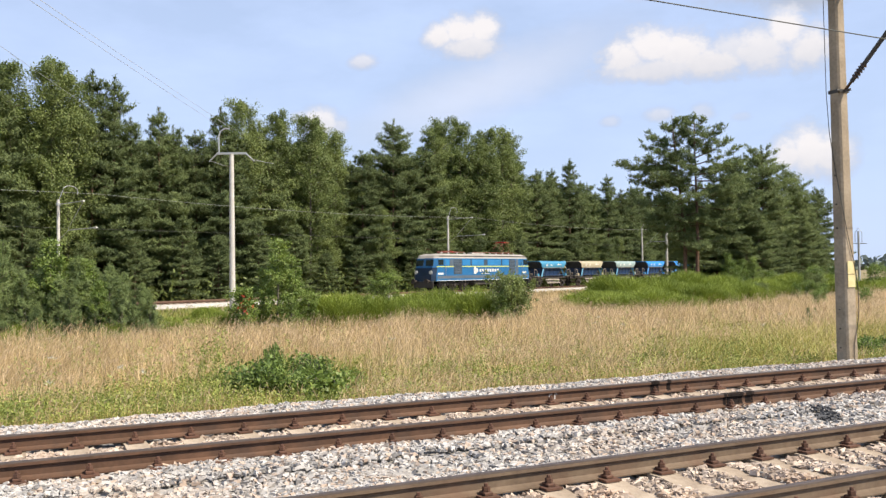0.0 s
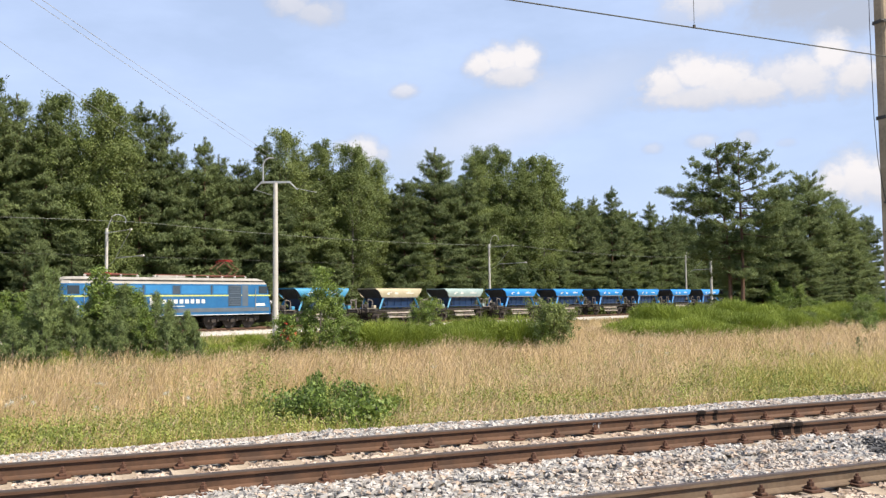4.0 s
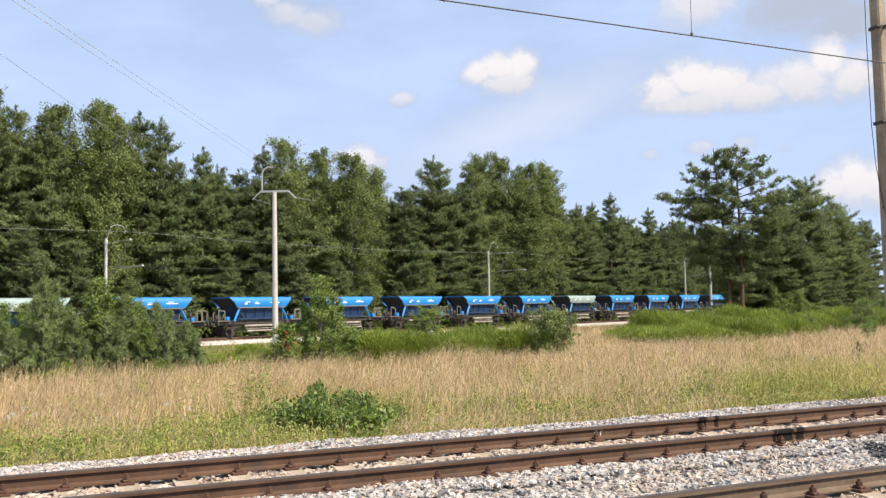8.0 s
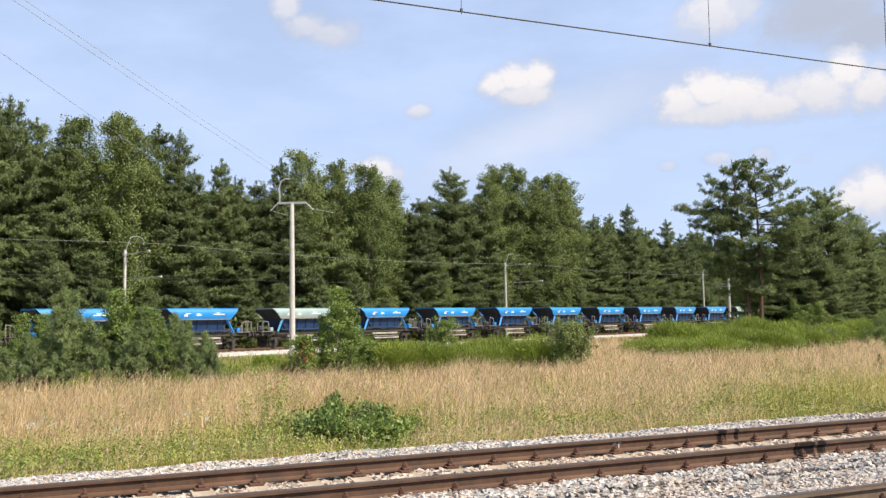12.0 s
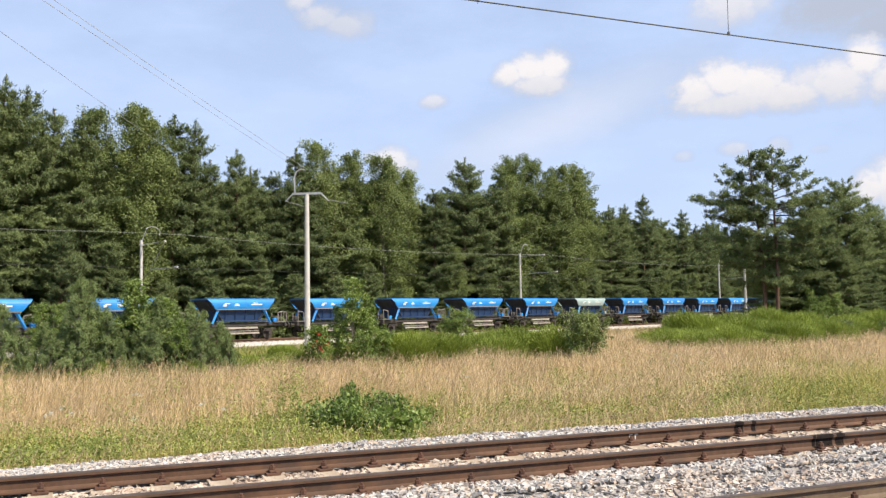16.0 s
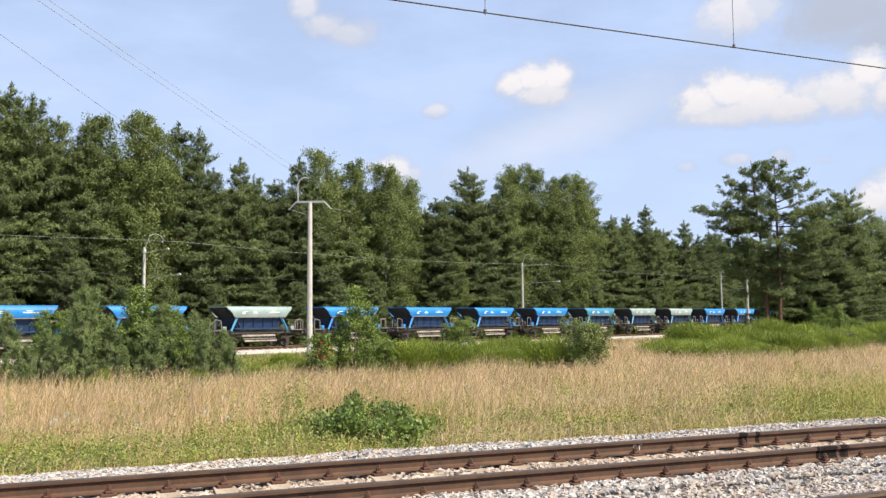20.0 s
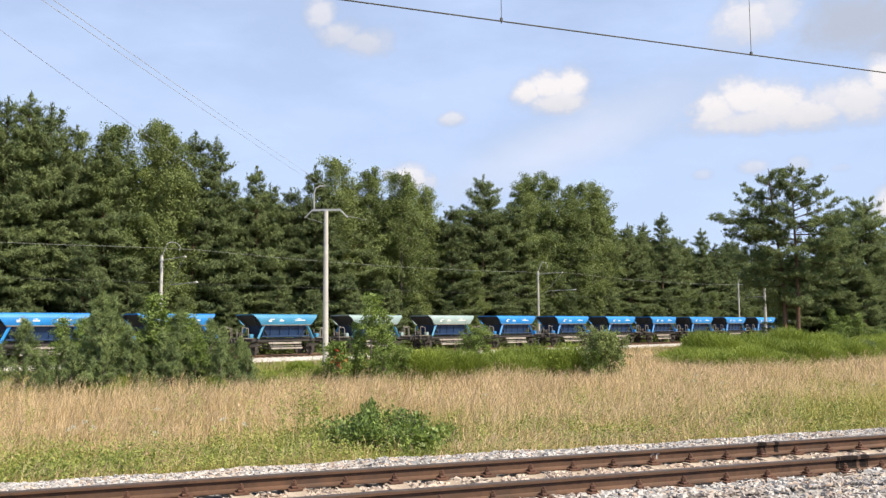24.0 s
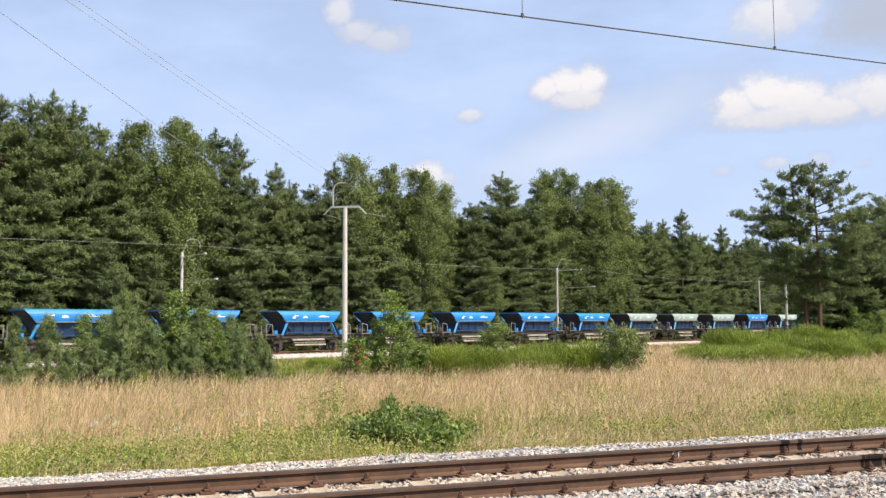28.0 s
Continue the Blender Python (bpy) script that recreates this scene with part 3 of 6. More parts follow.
# ---- the near mast with its bracket and wires ----
def build_mast():
    mast = empty("catenary_mast", "weathered square concrete catenary mast beside the ballast", "mast", m=pose(16.0, 13.05, -0.55, 0, -0.85, 0))
    bm = bmesh.new()
    w0, w1, h = 0.160, 0.112, 9.6
    lo = [(-w0, -w0), (w0, -w0), (w0, w0), (-w0, w0)]
    hi = [(-w1, -w1), (w1, -w1), (w1, w1), (-w1, w1)]
    a = [bm.verts.new((x, y, 0)) for x, y in lo]
    b = [bm.verts.new((x, y, h)) for x, y in hi]
    for i in range(4):
        bm.faces.new((a[i], a[(i + 1) % 4], b[(i + 1) % 4], b[i]))
    bm.faces.new(b)
    bm.faces.new(a[::-1])
    bmesh.ops.bevel(bm, geom=[e for e in bm.edges if abs(e.verts[0].co.z - e.verts[1].co.z) > 1], offset=0.035, segments=1, affect="EDGES")
    bmesh.ops.recalc_face_normals(bm, faces=bm.faces)
    part("post", bm, M_POLE, mast)
    for z, w in ((5.86, 0.132), (7.86, 0.122)):
        bm = bmesh.new()
        box(bm, -w - 0.012, w + 0.012, -w - 0.012, w + 0.012, z - 0.035, z + 0.035)
        rod(bm, (-w - 0.09, -w, z), (-w, -w, z), 0.028, 0.028, 8)
        band = part("band_clamp", bm, M_DARK_IRON, mast, "dark iron band clamp")
        bm = rod(bmesh.new(), (0, -w - 0.16, z), (0, -w, z), 0.03, 0.03, 8)
        part("hinge", bm, M_DARK_IRON, band)
    for z0, z1 in ((1.76, 2.02), (2.035, 2.30)):
        bm = bmesh.new()
        box(bm, -0.10, 0.115, -0.168, -0.153, z0, z1)
        part("plate", bm, M_PLATE, mast, "blank yellow plate")
    bm = bmesh.new()
    sweep(bm, [(-0.20, 0.10, 9.5), (-0.19, 0.15, 7.85), (-0.19, 0.15, 7.0), (-0.185, 0.155, 5.86), (-0.16, 0.13, 5.0), (-0.155, 0.06, 4.5), (-0.165, -0.05, 3.9), (-0.170, -0.165, 3.3), (-0.05, -0.172, 2.75), (0.09, -0.176, 2.25), (0.168, -0.18, 1.75), (0.175, -0.18, 1.25), (0.13, -0.176, 0.98), (0.02, -0.176, 0.62), (-0.02, -0.178, 0.05)], 0.008)
    part("earth_cable", bm, M_DARK_IRON, mast, "black earthing cable")
    for z in (0.5, 0.9, 1.3, 3.0, 3.5, 4.1):
        bm = rod(bmesh.new(), (-0.175, 0.02, z), (-0.120, 0.02, z), 0.014, 0.016, 6)
        part("bolt", bm, M_DARK_IRON, mast)
    bm = rod(bmesh.new(), (0, -0.33, 6.02), (0, -2.35, 7.95), 0.045, 0.045, 10)
    part("bracket_tube", bm, M_DARK_IRON, mast, "dark sloping bracket tube")
    bm = bmesh.new()
    rod(bm, (0, -0.17, 5.87), (0, -0.36, 6.05), 0.03, 0.03, 8)
    for k in range(5):
        t = k / 4
        rod(bm, (0, -0.42 - 0.20 * t, 6.10 + 0.19 * t), (0, -0.44 - 0.20 * t, 6.12 + 0.19 * t), 0.075, 0.06, 10)
    part("insulator", bm, M_INSUL, mast, "dark ribbed insulator")
    bm = rod(bmesh.new(), (0, -0.15, 7.86), (0, -2.6, 8.0), 0.022, 0.022, 8)
    part("top_tie", bm, M_DARK_IRON, mast)


build_mast()


def span(points, r, sides=5):
    return sweep(bmesh.new(), points, r, sides)


def near_catenary():
    cat = empty("overhead_line", "dark overhead contact wire hung from droppers", "overhead wire")
    pts = [(x, TRACK_B, 5.395 - 0.0085 * x + 0.00012 * x * x) for x in range(-60, 221, 4)]
    part("contact_wire", span(pts, 0.0095), M_WIRE, cat)

    def carrier(x):
        s = ((x - 15.7) % 60) / 60
        return 6.2 + 1.4 * (2 * s - 1) ** 2
    part("carrier_wire", span([(x, TRACK_B, carrier(x)) for x in range(-60, 221, 3)], 0.009), M_WIRE, cat)
    for x in (-14.4, -10.65, -6.9, -3.1, 0.6, 4.36, 8.11, 19.6, 23.4, 27.2, 31.0, 34.8):
        bm = rod(bmesh.new(), (x, TRACK_B, 5.33), (x, TRACK_B, carrier(x)), 0.0042, 0.0042, 5)
        d = part("dropper", bm, M_WIRE, cat)
        bm = bmesh.new()
        box(bm, x - 0.014, x + 0.014, TRACK_B - 0.014, TRACK_B + 0.014, 5.395 - 0.0085 * x + 0.00012 * x * x - 0.006, 5.395 - 0.0085 * x + 0.00012 * x * x + 0.04)
        part("dropper_clamp", bm, M_DARK_IRON, d)


near_catenary()

# slack power wires high over the meadow
line = empty("power_line", "thin pale power wires running towards the forest", "overhead wire")
for (x0, y0), (x1, y1), z in (((-2.0, 42.1), (17.6, 81.8), 15.6), ((-1.6, 41.8), (17.0, 78.9), 15.6), ((-2.85, 50.8), (1.6, 63.5), 15.6)):
    ex, ey = (x1 - x0) / (y1 - y0), 1
    pts = [(x0 + ex * (y - y0), y, z + 0.00012 * (y - 60) ** 2) for y in range(-30, 141, 10)]
    part("wire", span(pts, 0.014), M_WIRE_PALE, line)


# ---- the far line ----
def path(u):
    """Place and heading of the far line at u: straight past the meadow, bending behind the wood and beyond the edge of view."""
    radius, turn = 300.0, PSI
    if u > 172:
        a = (u - 172) / radius
        c = far(172, FAR_D) + NV * radius
        h = PSI + a
        p = c + Vector((math.sin(h), -math.cos(h), 0)) * radius
    elif u >= 0:
        p, h = far(u, FAR_D), PSI
    else:
        a = min(-u / radius, turn)
        c = far(0, FAR_D) + Vector((math.sin(PSI), -math.cos(PSI), 0)) * -radius
        h = PSI - a
        p = c + Vector((math.sin(h), -math.cos(h), 0)) * radius
        over = -u - turn * radius
        if over > 0:
            p -= Vector((math.cos(h), math.sin(h), 0)) * over
    return p, h


def along(profile, u_list, name, mat, label, category, kind="structure", parent=None):
    """Sweeps a closed (offset, z) outline along the far line."""
    V, F, n = [], [], len(profile)
    for u in u_list:
        p, h = path(u)
        side = Vector((-math.sin(h), math.cos(h), 0))
        V += [tuple(p + side * o + Vector((0, 0, z))) for o, z in profile]
    for k in range(len(u_list) - 1):
        for i in range(n):
            a, b = k * n + i, k * n + (i + 1) % n
            F += [(a, b, b + n), (a, b + n, a + n)]
    ob = link(name, tri_mesh(name, V, F, [mat]), parent)
    return tagged(ob, label, category, kind=kind)


U_LINE = list(range(-300, 0, 10)) + list(range(0, 161, 20)) + list(range(172, 521, 8))
along([(-3.3, -1.15), (-2.15, -0.64), (2.15, -0.64), (3.3, -1.15)], U_LINE, "far_ballast_bed", M_STONE_FAR, "bank of pale fresh ballast under the far track", "ballast")
far_track = tagged(new("railway_track"), "far railway track with rusty rails on pale ballast", "railway track", "", "structure")
for s in (-1, 1):
    along([(s * GAUGE / 2 + o, FAR_Z + z) for o, z in ((-0.07, -0.17), (0.07, -0.17), (0.036, -0.04), (0.036, 0.0), (-0.036, 0.0), (-0.036, -0.04))], U_LINE, "rail", M_RAIL, "", "", "", far_track)
bm = bmesh.new()
for k in range(0, 330):
    p, h = path(k * 0.6)
    m = Matrix.Translation(p + Vector((0, 0, FAR_Z - 0.24))) @ Matrix.Rotation(h, 4, "Z") @ Matrix.Diagonal((0.24, 2.5, 0.16, 1))
    bmesh.ops.create_cube(bm, size=1, matrix=m)
tagged(part("sleepers", bm, M_SLEEPER, far_track), kind="stuff")

# wires of the far line
cat = empty("overhead_line", "thin wires over the far track between slim masts", "overhead wire")
part("carrier_wire", span([tuple(far(u, FAR_D, 7.35 + 0.45 * (2 * (((u - 33.5) % 46.5) / 46.5) - 1) ** 2 - 0.2)) for u in range(-40, 186, 5)], 0.013), M_WIRE_FAR, cat)
part("contact_wire", span([tuple(far(u, FAR_D, 5.0)) for u in range(-40, 186, 10)], 0.008), M_WIRE, cat)


def far_mast(u, d, top):
    """Slim mast behind the track with a curled horn and two brackets over the line."""
    base = far(u, d)
    z0 = ground_z(base.x, base.y) - 0.05
    mast = empty("catenary_mast", "slim pale concrete catenary mast with curled top beside the far track", "mast", "masts of the far line", Matrix.Translation((base.x, base.y, z0)) @ Matrix.Rotation(PSI, 4, "Z"))
    h = top - z0
    part("post", rod(bmesh.new(), (0, 0, 0), (0, 0, h), 0.135, 0.105, 12), M_POLE_PALE, mast)
    pts = [(0, 0, h - 0.8), (0.05, -0.1, h + 0.1), (0.25, -0.2, h + 0.7)] + [(0.75 + 0.62 * math.cos(a), -0.3, h + 0.62 + 0.42 * math.sin(a)) for a in np.linspace(2.6, -0.5, 7)]
    part("horn", span(pts, 0.028, 6), M_STEEL, mast, "curled galvanised steel horn")
    for z, l0, l1 in ((h - 0.35, 0.0, 3.4), (h - 2.3, 1.2, 5.1)):
        br = part("bracket", rod(bmesh.new(), (0.1, -l0, z), (0.1, -l1, z + 0.06), 0.036, 0.03, 6), M_STEEL, mast, "thin steel bracket arm")
        part("insulator", rod(bmesh.new(), (0.1, -l1 * 0.93, z + 0.05), (0.1, -l1, z + 0.06), 0.07, 0.07, 8), M_INSUL_W, br)
    part("stay", rod(bmesh.new(), (0.1, -3.3, h - 0.33), (0.1, -1.2, h - 2.2), 0.022, 0.022, 5), M_STEEL, mast)
    part("stay", rod(bmesh.new(), (0.1, 0, h - 2.9), (0.1, -1.3, h - 2.28), 0.022, 0.022, 5), M_STEEL, mast)
    part("band_clamp", rod(bmesh.new(), (0, 0, h - 0.45), (0, 0, h - 0.28), 0.16, 0.16, 10), M_STEEL, mast)
    return mast


far_mast(33.5, FAR_D + 3.0, 7.25)
far_mast(79.3, FAR_D + 3.0, 7.85)
far_mast(127.4, FAR_D + 3.0, 8.05)
far_mast(174.0, FAR_D + 3.0, 8.1)


def horn_pole(u, d, top, dia, horn=True):
    """Tall round pole with a cross-arm, a curled horn and wires at its head."""
    base = far(u, d)
    z0 = ground_z(base.x, base.y) - 0.05
    pole = empty("power_pole", "tall pale round concrete pole with a steel cross-arm", "pole", "power poles", Matrix.Translation((base.x, base.y, z0)) @ Matrix.Rotation(radians(-25), 4, "Z"))
    h = top - z0
    part("post", rod(bmesh.new(), (0, 0, 0), (0, 0, h), dia / 2, dia * 0.36, 16), M_POLE_PALE, pole)
    bm = bmesh.new()
    arm_half = 1.02 if horn else 0.8
    box(bm, -arm_half, arm_half, -0.06, 0.06, h - 0.02, h + 0.12 if horn else h + 0.06)
    arm = part("cross_arm", bm, M_STEEL, pole, "galvanised steel cross-arm")
    for s in (-1, 1):
        part("end_arm", rod(bmesh.new(), (s * (arm_half - 0.02), 0, h + 0.03), (s * arm_half * 1.5, 0, h - (0.5 if horn else 0.2)), 0.055 if horn else 0.03, 0.045 if horn else 0.02, 6), M_STEEL, arm)
    if not horn:
        return pole
    pts = [(-0.86, 0, h + 0.1), (-0.88, 0, h + 1.25), (-0.74, 0, h + 1.6), (-0.45, 0, h + 1.78), (-0.12, 0, h + 1.74)]
    part("horn", span(pts, 0.055, 8), M_STEEL, pole, "curled steel horn")
    part("stay", rod(bmesh.new(), (-1.5, 0, h - 0.45), (-0.1, 0, h - 0.9), 0.016, 0.016, 5), M_STEEL, pole)
    part("stay", rod(bmesh.new(), (1.5, 0, h - 0.4), (2.9, 0, h - 0.7), 0.016, 0.016, 5), M_WIRE_PALE, pole)
    return pole


horn_pole(38.9, 50.0, 9.88, 0.42)
horn_pole(107.6, 50.0, 7.35, 0.36, False)

# ---- the train ----
PITCH = 9.4426


def wagon(paint, lower, label):
    """Two-axle ballast hopper: x along the train, origin on the rail between the axles."""
    w = empty("hopper_wagon", label, "freight wagon", "wagons of the ballast train")
    L, B, T = 3.03, 1.4, 3.12
    # upper belt of the hopper: side panels with raked ends
    rows = ((2.36, 1.34, 0.62), (2.55, 1.385, 0.47), (2.72, 1.40, 0.34), (2.86, 1.385, 0.20), (2.98, 1.34, 0.08), (3.08, 1.26, 0.0), (3.12, 1.20, 0.0))
    belt = lambda z: float(np.interp(z, [q[0] for q in rows], [q[1] for q in rows]))
    for s in (-1, 1):
        bm = bmesh.new()
        outer = [[bm.verts.new((e * (L - cut), s * yy, z)) for e in (-1, 1)] for z, yy, cut in rows]
        inner = [[bm.verts.new((e * (L - cut - 0.03), s * (yy - 0.05), z)) for e in (-1, 1)] for z, yy, cut in rows]
        for o, n in ((outer[:-1], outer[1:]), (inner[:-1], inner[1:])):
            for p, q in zip(o, n):
                bm.faces.new((p[0], p[1], q[1], q[0]))
        for e in (0, 1):
            for k in range(len(rows) - 1):
                bm.faces.new((outer[k][e], outer[k + 1][e], inner[k + 1][e], inner[k][e]))
        for k in (0, -1):
            bm.faces.new((outer[k][0], outer[k][1], inner[k][1], inner[k][0]))
        bmesh.ops.recalc_face_normals(bm, faces=bm.faces)
        panel = part("side_panel", bm, paint, w)
        bm = bmesh.new()
        box(bm, -L - 0.03, L + 0.03, s * 1.19 - 0.04, s * 1.19 + 0.04, T - 0.03, T + 0.04, 0.012)
        part("top_rail", bm, paint, panel)
        # worn white lettering as plain bars
        for x0, x1, z0, z1 in ((0.75, 1.75, 2.66, 2.74), (0.95, 1.35, 2.78, 2.83), (-1.75, -1.45, 2.56, 2.72), (-1.6, -1.2, 2.74, 2.80), (-0.75, -0.3, 2.60, 2.70), (-0.70, -0.42, 2.73, 2.78)):
            bm = bmesh.new()
            q = lambda z: s * (belt(z) + 0.007)
            vs = [bm.verts.new(v) for v in ((x0, q(z0), z0), (x1, q(z0), z0), (x1, q(z1), z1), (x0, q(z1), z1))]
            vb = [bm.verts.new((v.co.x, v.co.y - s * 0.008, v.co.z)) for v in vs]
            bm.faces.new(vs)
            bm.faces.new(vb[::-1])
            for k in range(4):
                bm.faces.new((vs[k], vb[k], vb[(k + 1) % 4], vs[(k + 1) % 4]))
            bmesh.ops.recalc_face_normals(bm, faces=bm.faces)
            part("lettering", bm, M_WHITE, panel, "small worn white lettering")
    # sloping end sheets
    for s in (-1, 1):
        bm = bmesh.new()
        pts = ((s * L, -1.2, T), (s * L, 1.2, T), (s * (L - 0.16), 1.36, 2.9), (s * 2.35, 1.15, 2.38), (s * 1.6, 1.04, 1.45), (s * 1.6, -1.04, 1.45), (s * 2.35, -1.15, 2.38), (s * (L - 0.16), -1.36, 2.9))
        o = [bm.verts.new(v) for v in pts]
        i = [bm.verts.new((x - s * 0.05, y, z + 0.03)) for x, y, z in pts]
        bm.faces.new(o)
        bm.faces.new(i[::-1])
        for k in range(8):
            bm.faces.new((o[k], o[(k + 1) % 8], i[(k + 1) % 8], i[k]))
        bmesh.ops.recalc_face_normals(bm, faces=bm.faces)
        end = part("end_sheet", bm, M_END_SHADE, w, "sloping end sheet with its shade in the colour")
        bm = bmesh.new()
        box(bm, s * L - 0.05, s * L + 0.05, -1.15, 1.15, T - 0.05, T + 0.045)
        part("end_rail", bm, paint, end)
        for y in (-0.9, 0.9):
            part("end_rib", rod(bmesh.new(), (s * (L - 0.02), y, T - 0.1), (s * 1.7, y * 0.9, 1.5), 0.04, 0.04, 5), M_END_SHADE, end)
    # lower hopper tapering in under the belt, with uprights and a ledge
    bm = bmesh.new()
    a = [bm.verts.new(v) for v in ((-2.3, -1.12, 2.36), (2.3, -1.12, 2.36), (2.3, 1.12, 2.36), (-2.3, 1.12, 2.36))]
    b = [bm.verts.new(v) for v in ((-1.85, -0.90, 1.36), (1.85, -0.90, 1.36), (1.85, 0.90, 1.36), (-1.85, 0.90, 1.36))]
    for k in range(4):
        bm.faces.new((a[k], a[(k + 1) % 4], b[(k + 1) % 4], b[k]))
    bm.faces.new(b)
    bmesh.ops.recalc_face_normals(bm, faces=bm.faces)
    part("lower_hopper", bm, M_NAVY, w, "grimy lower hopper, under-belt shade painted dark blue")
    for s in (-1, 1):
        bm = bmesh.new()
        box(bm, -2.34, 2.34, s * 1.28 - 0.06, s * 1.28 + 0.06, 2.29, 2.355)
        part("belt_ledge", bm, M_BAR, w, "pale ledge under the belt")
        for x in (-1.35, -0.45, 0.45, 1.35):
            part("upright", rod(bmesh.new(), (x, s * 1.12, 2.30), (x, s * 1.0, 1.27), 0.030, 0.030, 6), M_NAVY, w)
        for e in (-1, 1):
            bm = bmesh.new()
            rod(bm, (e * 2.05, s * 1.18, 2.32), (e * 2.62, s * 1.26, 1.26), 0.12, 0.10, 4)
            part("strut", bm, lower, w, "slanting bright strut")
        bm = bmesh.new()
        box(bm, -2.3, 2.3, s * 1.24 - 0.035, s * 1.24 + 0.035, 1.40, 1.49, 0.01)
        part("flap_bar", bm, M_NAVY, w)
    # frame
    for s in (-1, 1):
        bm = bmesh.new()
        box(bm, -4.1, 4.1, s * 1.0 - 0.07, s * 1.0 + 0.07, 1.02, 1.27, 0.015)
        part("sole_bar", bm, M_FRAME, w)
        bm = bmesh.new()
        box(bm, -1.65, 1.45, s * 1.22 - 0.05, s * 1.22 + 0.05, 0.82, 0.97, 0.02)
        part("discharge_chute", bm, M_CHUTE, w, "dusty pale chute")
        bm = bmesh.new()
        box(bm, -1.45, 1.55, s * 1.3 - 0.04, s * 1.3 + 0.04, 0.43, 0.55, 0.02)
        part("foot_bar", bm, M_CHUTE, w)
        bm = bmesh.new()
        box(bm, -1.55, 1.5, s * 1.27 - 0.03, s * 1.27 + 0.03, 0.63, 0.70, 0.01)
        part("guide_bar", bm, M_BAR, w)
        for x in (-1.3, 0.0, 1.3):
            part("hanger", rod(bmesh.new(), (x, s * 1.24, 1.05), (x, s * 1.27, 0.45), 0.03, 0.03, 5), M_FRAME, w)
        for e in (-1, 1):
            bm = bmesh.new()
            box(bm, e * 2.7 - 0.14, e * 2.7 + 0.14, s * 1.05 - 0.12, s * 1.05 + 0.12, 0.32, 0.62, 0.03)
            axle_box = part("axle_box", bm, M_WHEEL, w)
            bm = bmesh.new()
            for k in range(4):
                box(bm, e * 2.7 - 0.62 + 0.08 * k, e * 2.7 + 0.62 - 0.08 * k, s * 1.05 - 0.05, s * 1.05 + 0.05, 0.80 - 0.035 * k, 0.83 - 0.035 * k)
            part("leaf_spring", bm, M_WHEEL, axle_box)
            bm = rod(bmesh.new(), (e * 4.1, s * 0.875, 1.05), (e * 4.55, s * 0.875, 1.05), 0.09, 0.07, 10)
            rod(bm, (e * 4.55, s * 0.875, 1.05), (e * 4.64, s * 0.875, 1.05), 0.21, 0.23, 14)
            part("buffer", bm, M_WHEEL, w)
    for e in (-1, 1):
        bm = bmesh.new()
        rod(bm, (e * 2.7, -0.95, 0.46), (e * 2.7, 0.95, 0.46), 0.075, 0.075, 10)
        for s in (-1, 1):
            rod(bm, (e * 2.7, s * 0.69, 0.46), (e * 2.7, s * 0.82, 0.46), 0.46, 0.46, 24)
            rod(bm, (e * 2.7, s * 0.66, 0.46), (e * 2.7, s * 0.69, 0.46), 0.485, 0.485, 24)
        part("wheelset", bm, M_WHEEL, w)
        bm = bmesh.new()
        box(bm, e * 4.1 - 0.08, e * 4.1 + 0.08, -1.3, 1.3, 0.95, 1.27, 0.02)
        part("headstock", bm, M_FRAME, w)
        bm = bmesh.new()
        box(bm, min(e * 3.0, e * 4.15), max(e * 3.0, e * 4.15), -1.25, 1.25, 1.275, 1.32)
        deck = part("end_platform", bm, M_BAR, w)
        for y in (-1.15, -0.45, 0.45, 1.15):
            bm = rod(bmesh.new(), (e * 4.0, y, 1.32), (e * 4.0, y, 2.15 if abs(y) > 1 else 2.0), 0.035, 0.035, 6)
            if abs(y) > 1:
                rod(bm, (e * 4.0, y, 2.15), (e * 3.45, y, 2.05), 0.035, 0.035, 6)
                rod(bm, (e * 3.45, y, 2.05), (e * 3.4, y, 1.32), 0.035, 0.035, 6)
            part("railing", bm, M_BAR, deck, "pale bent railing")
        bm = bmesh.new()
        box(bm, e * 3.7 - 0.22, e * 3.7 + 0.22, -0.6, -0.1, 1.33, 1.72, 0.05)
        part("brake_cylinder", bm, M_FRAME, deck)
        bm = bmesh.new()
        box(bm, e * 3.15 - 0.16, e * 3.15 + 0.16, -1.2, -0.85, 1.33, 1.62, 0.03)
        part("valve_box", bm, paint, deck, "small painted valve box")
    return w


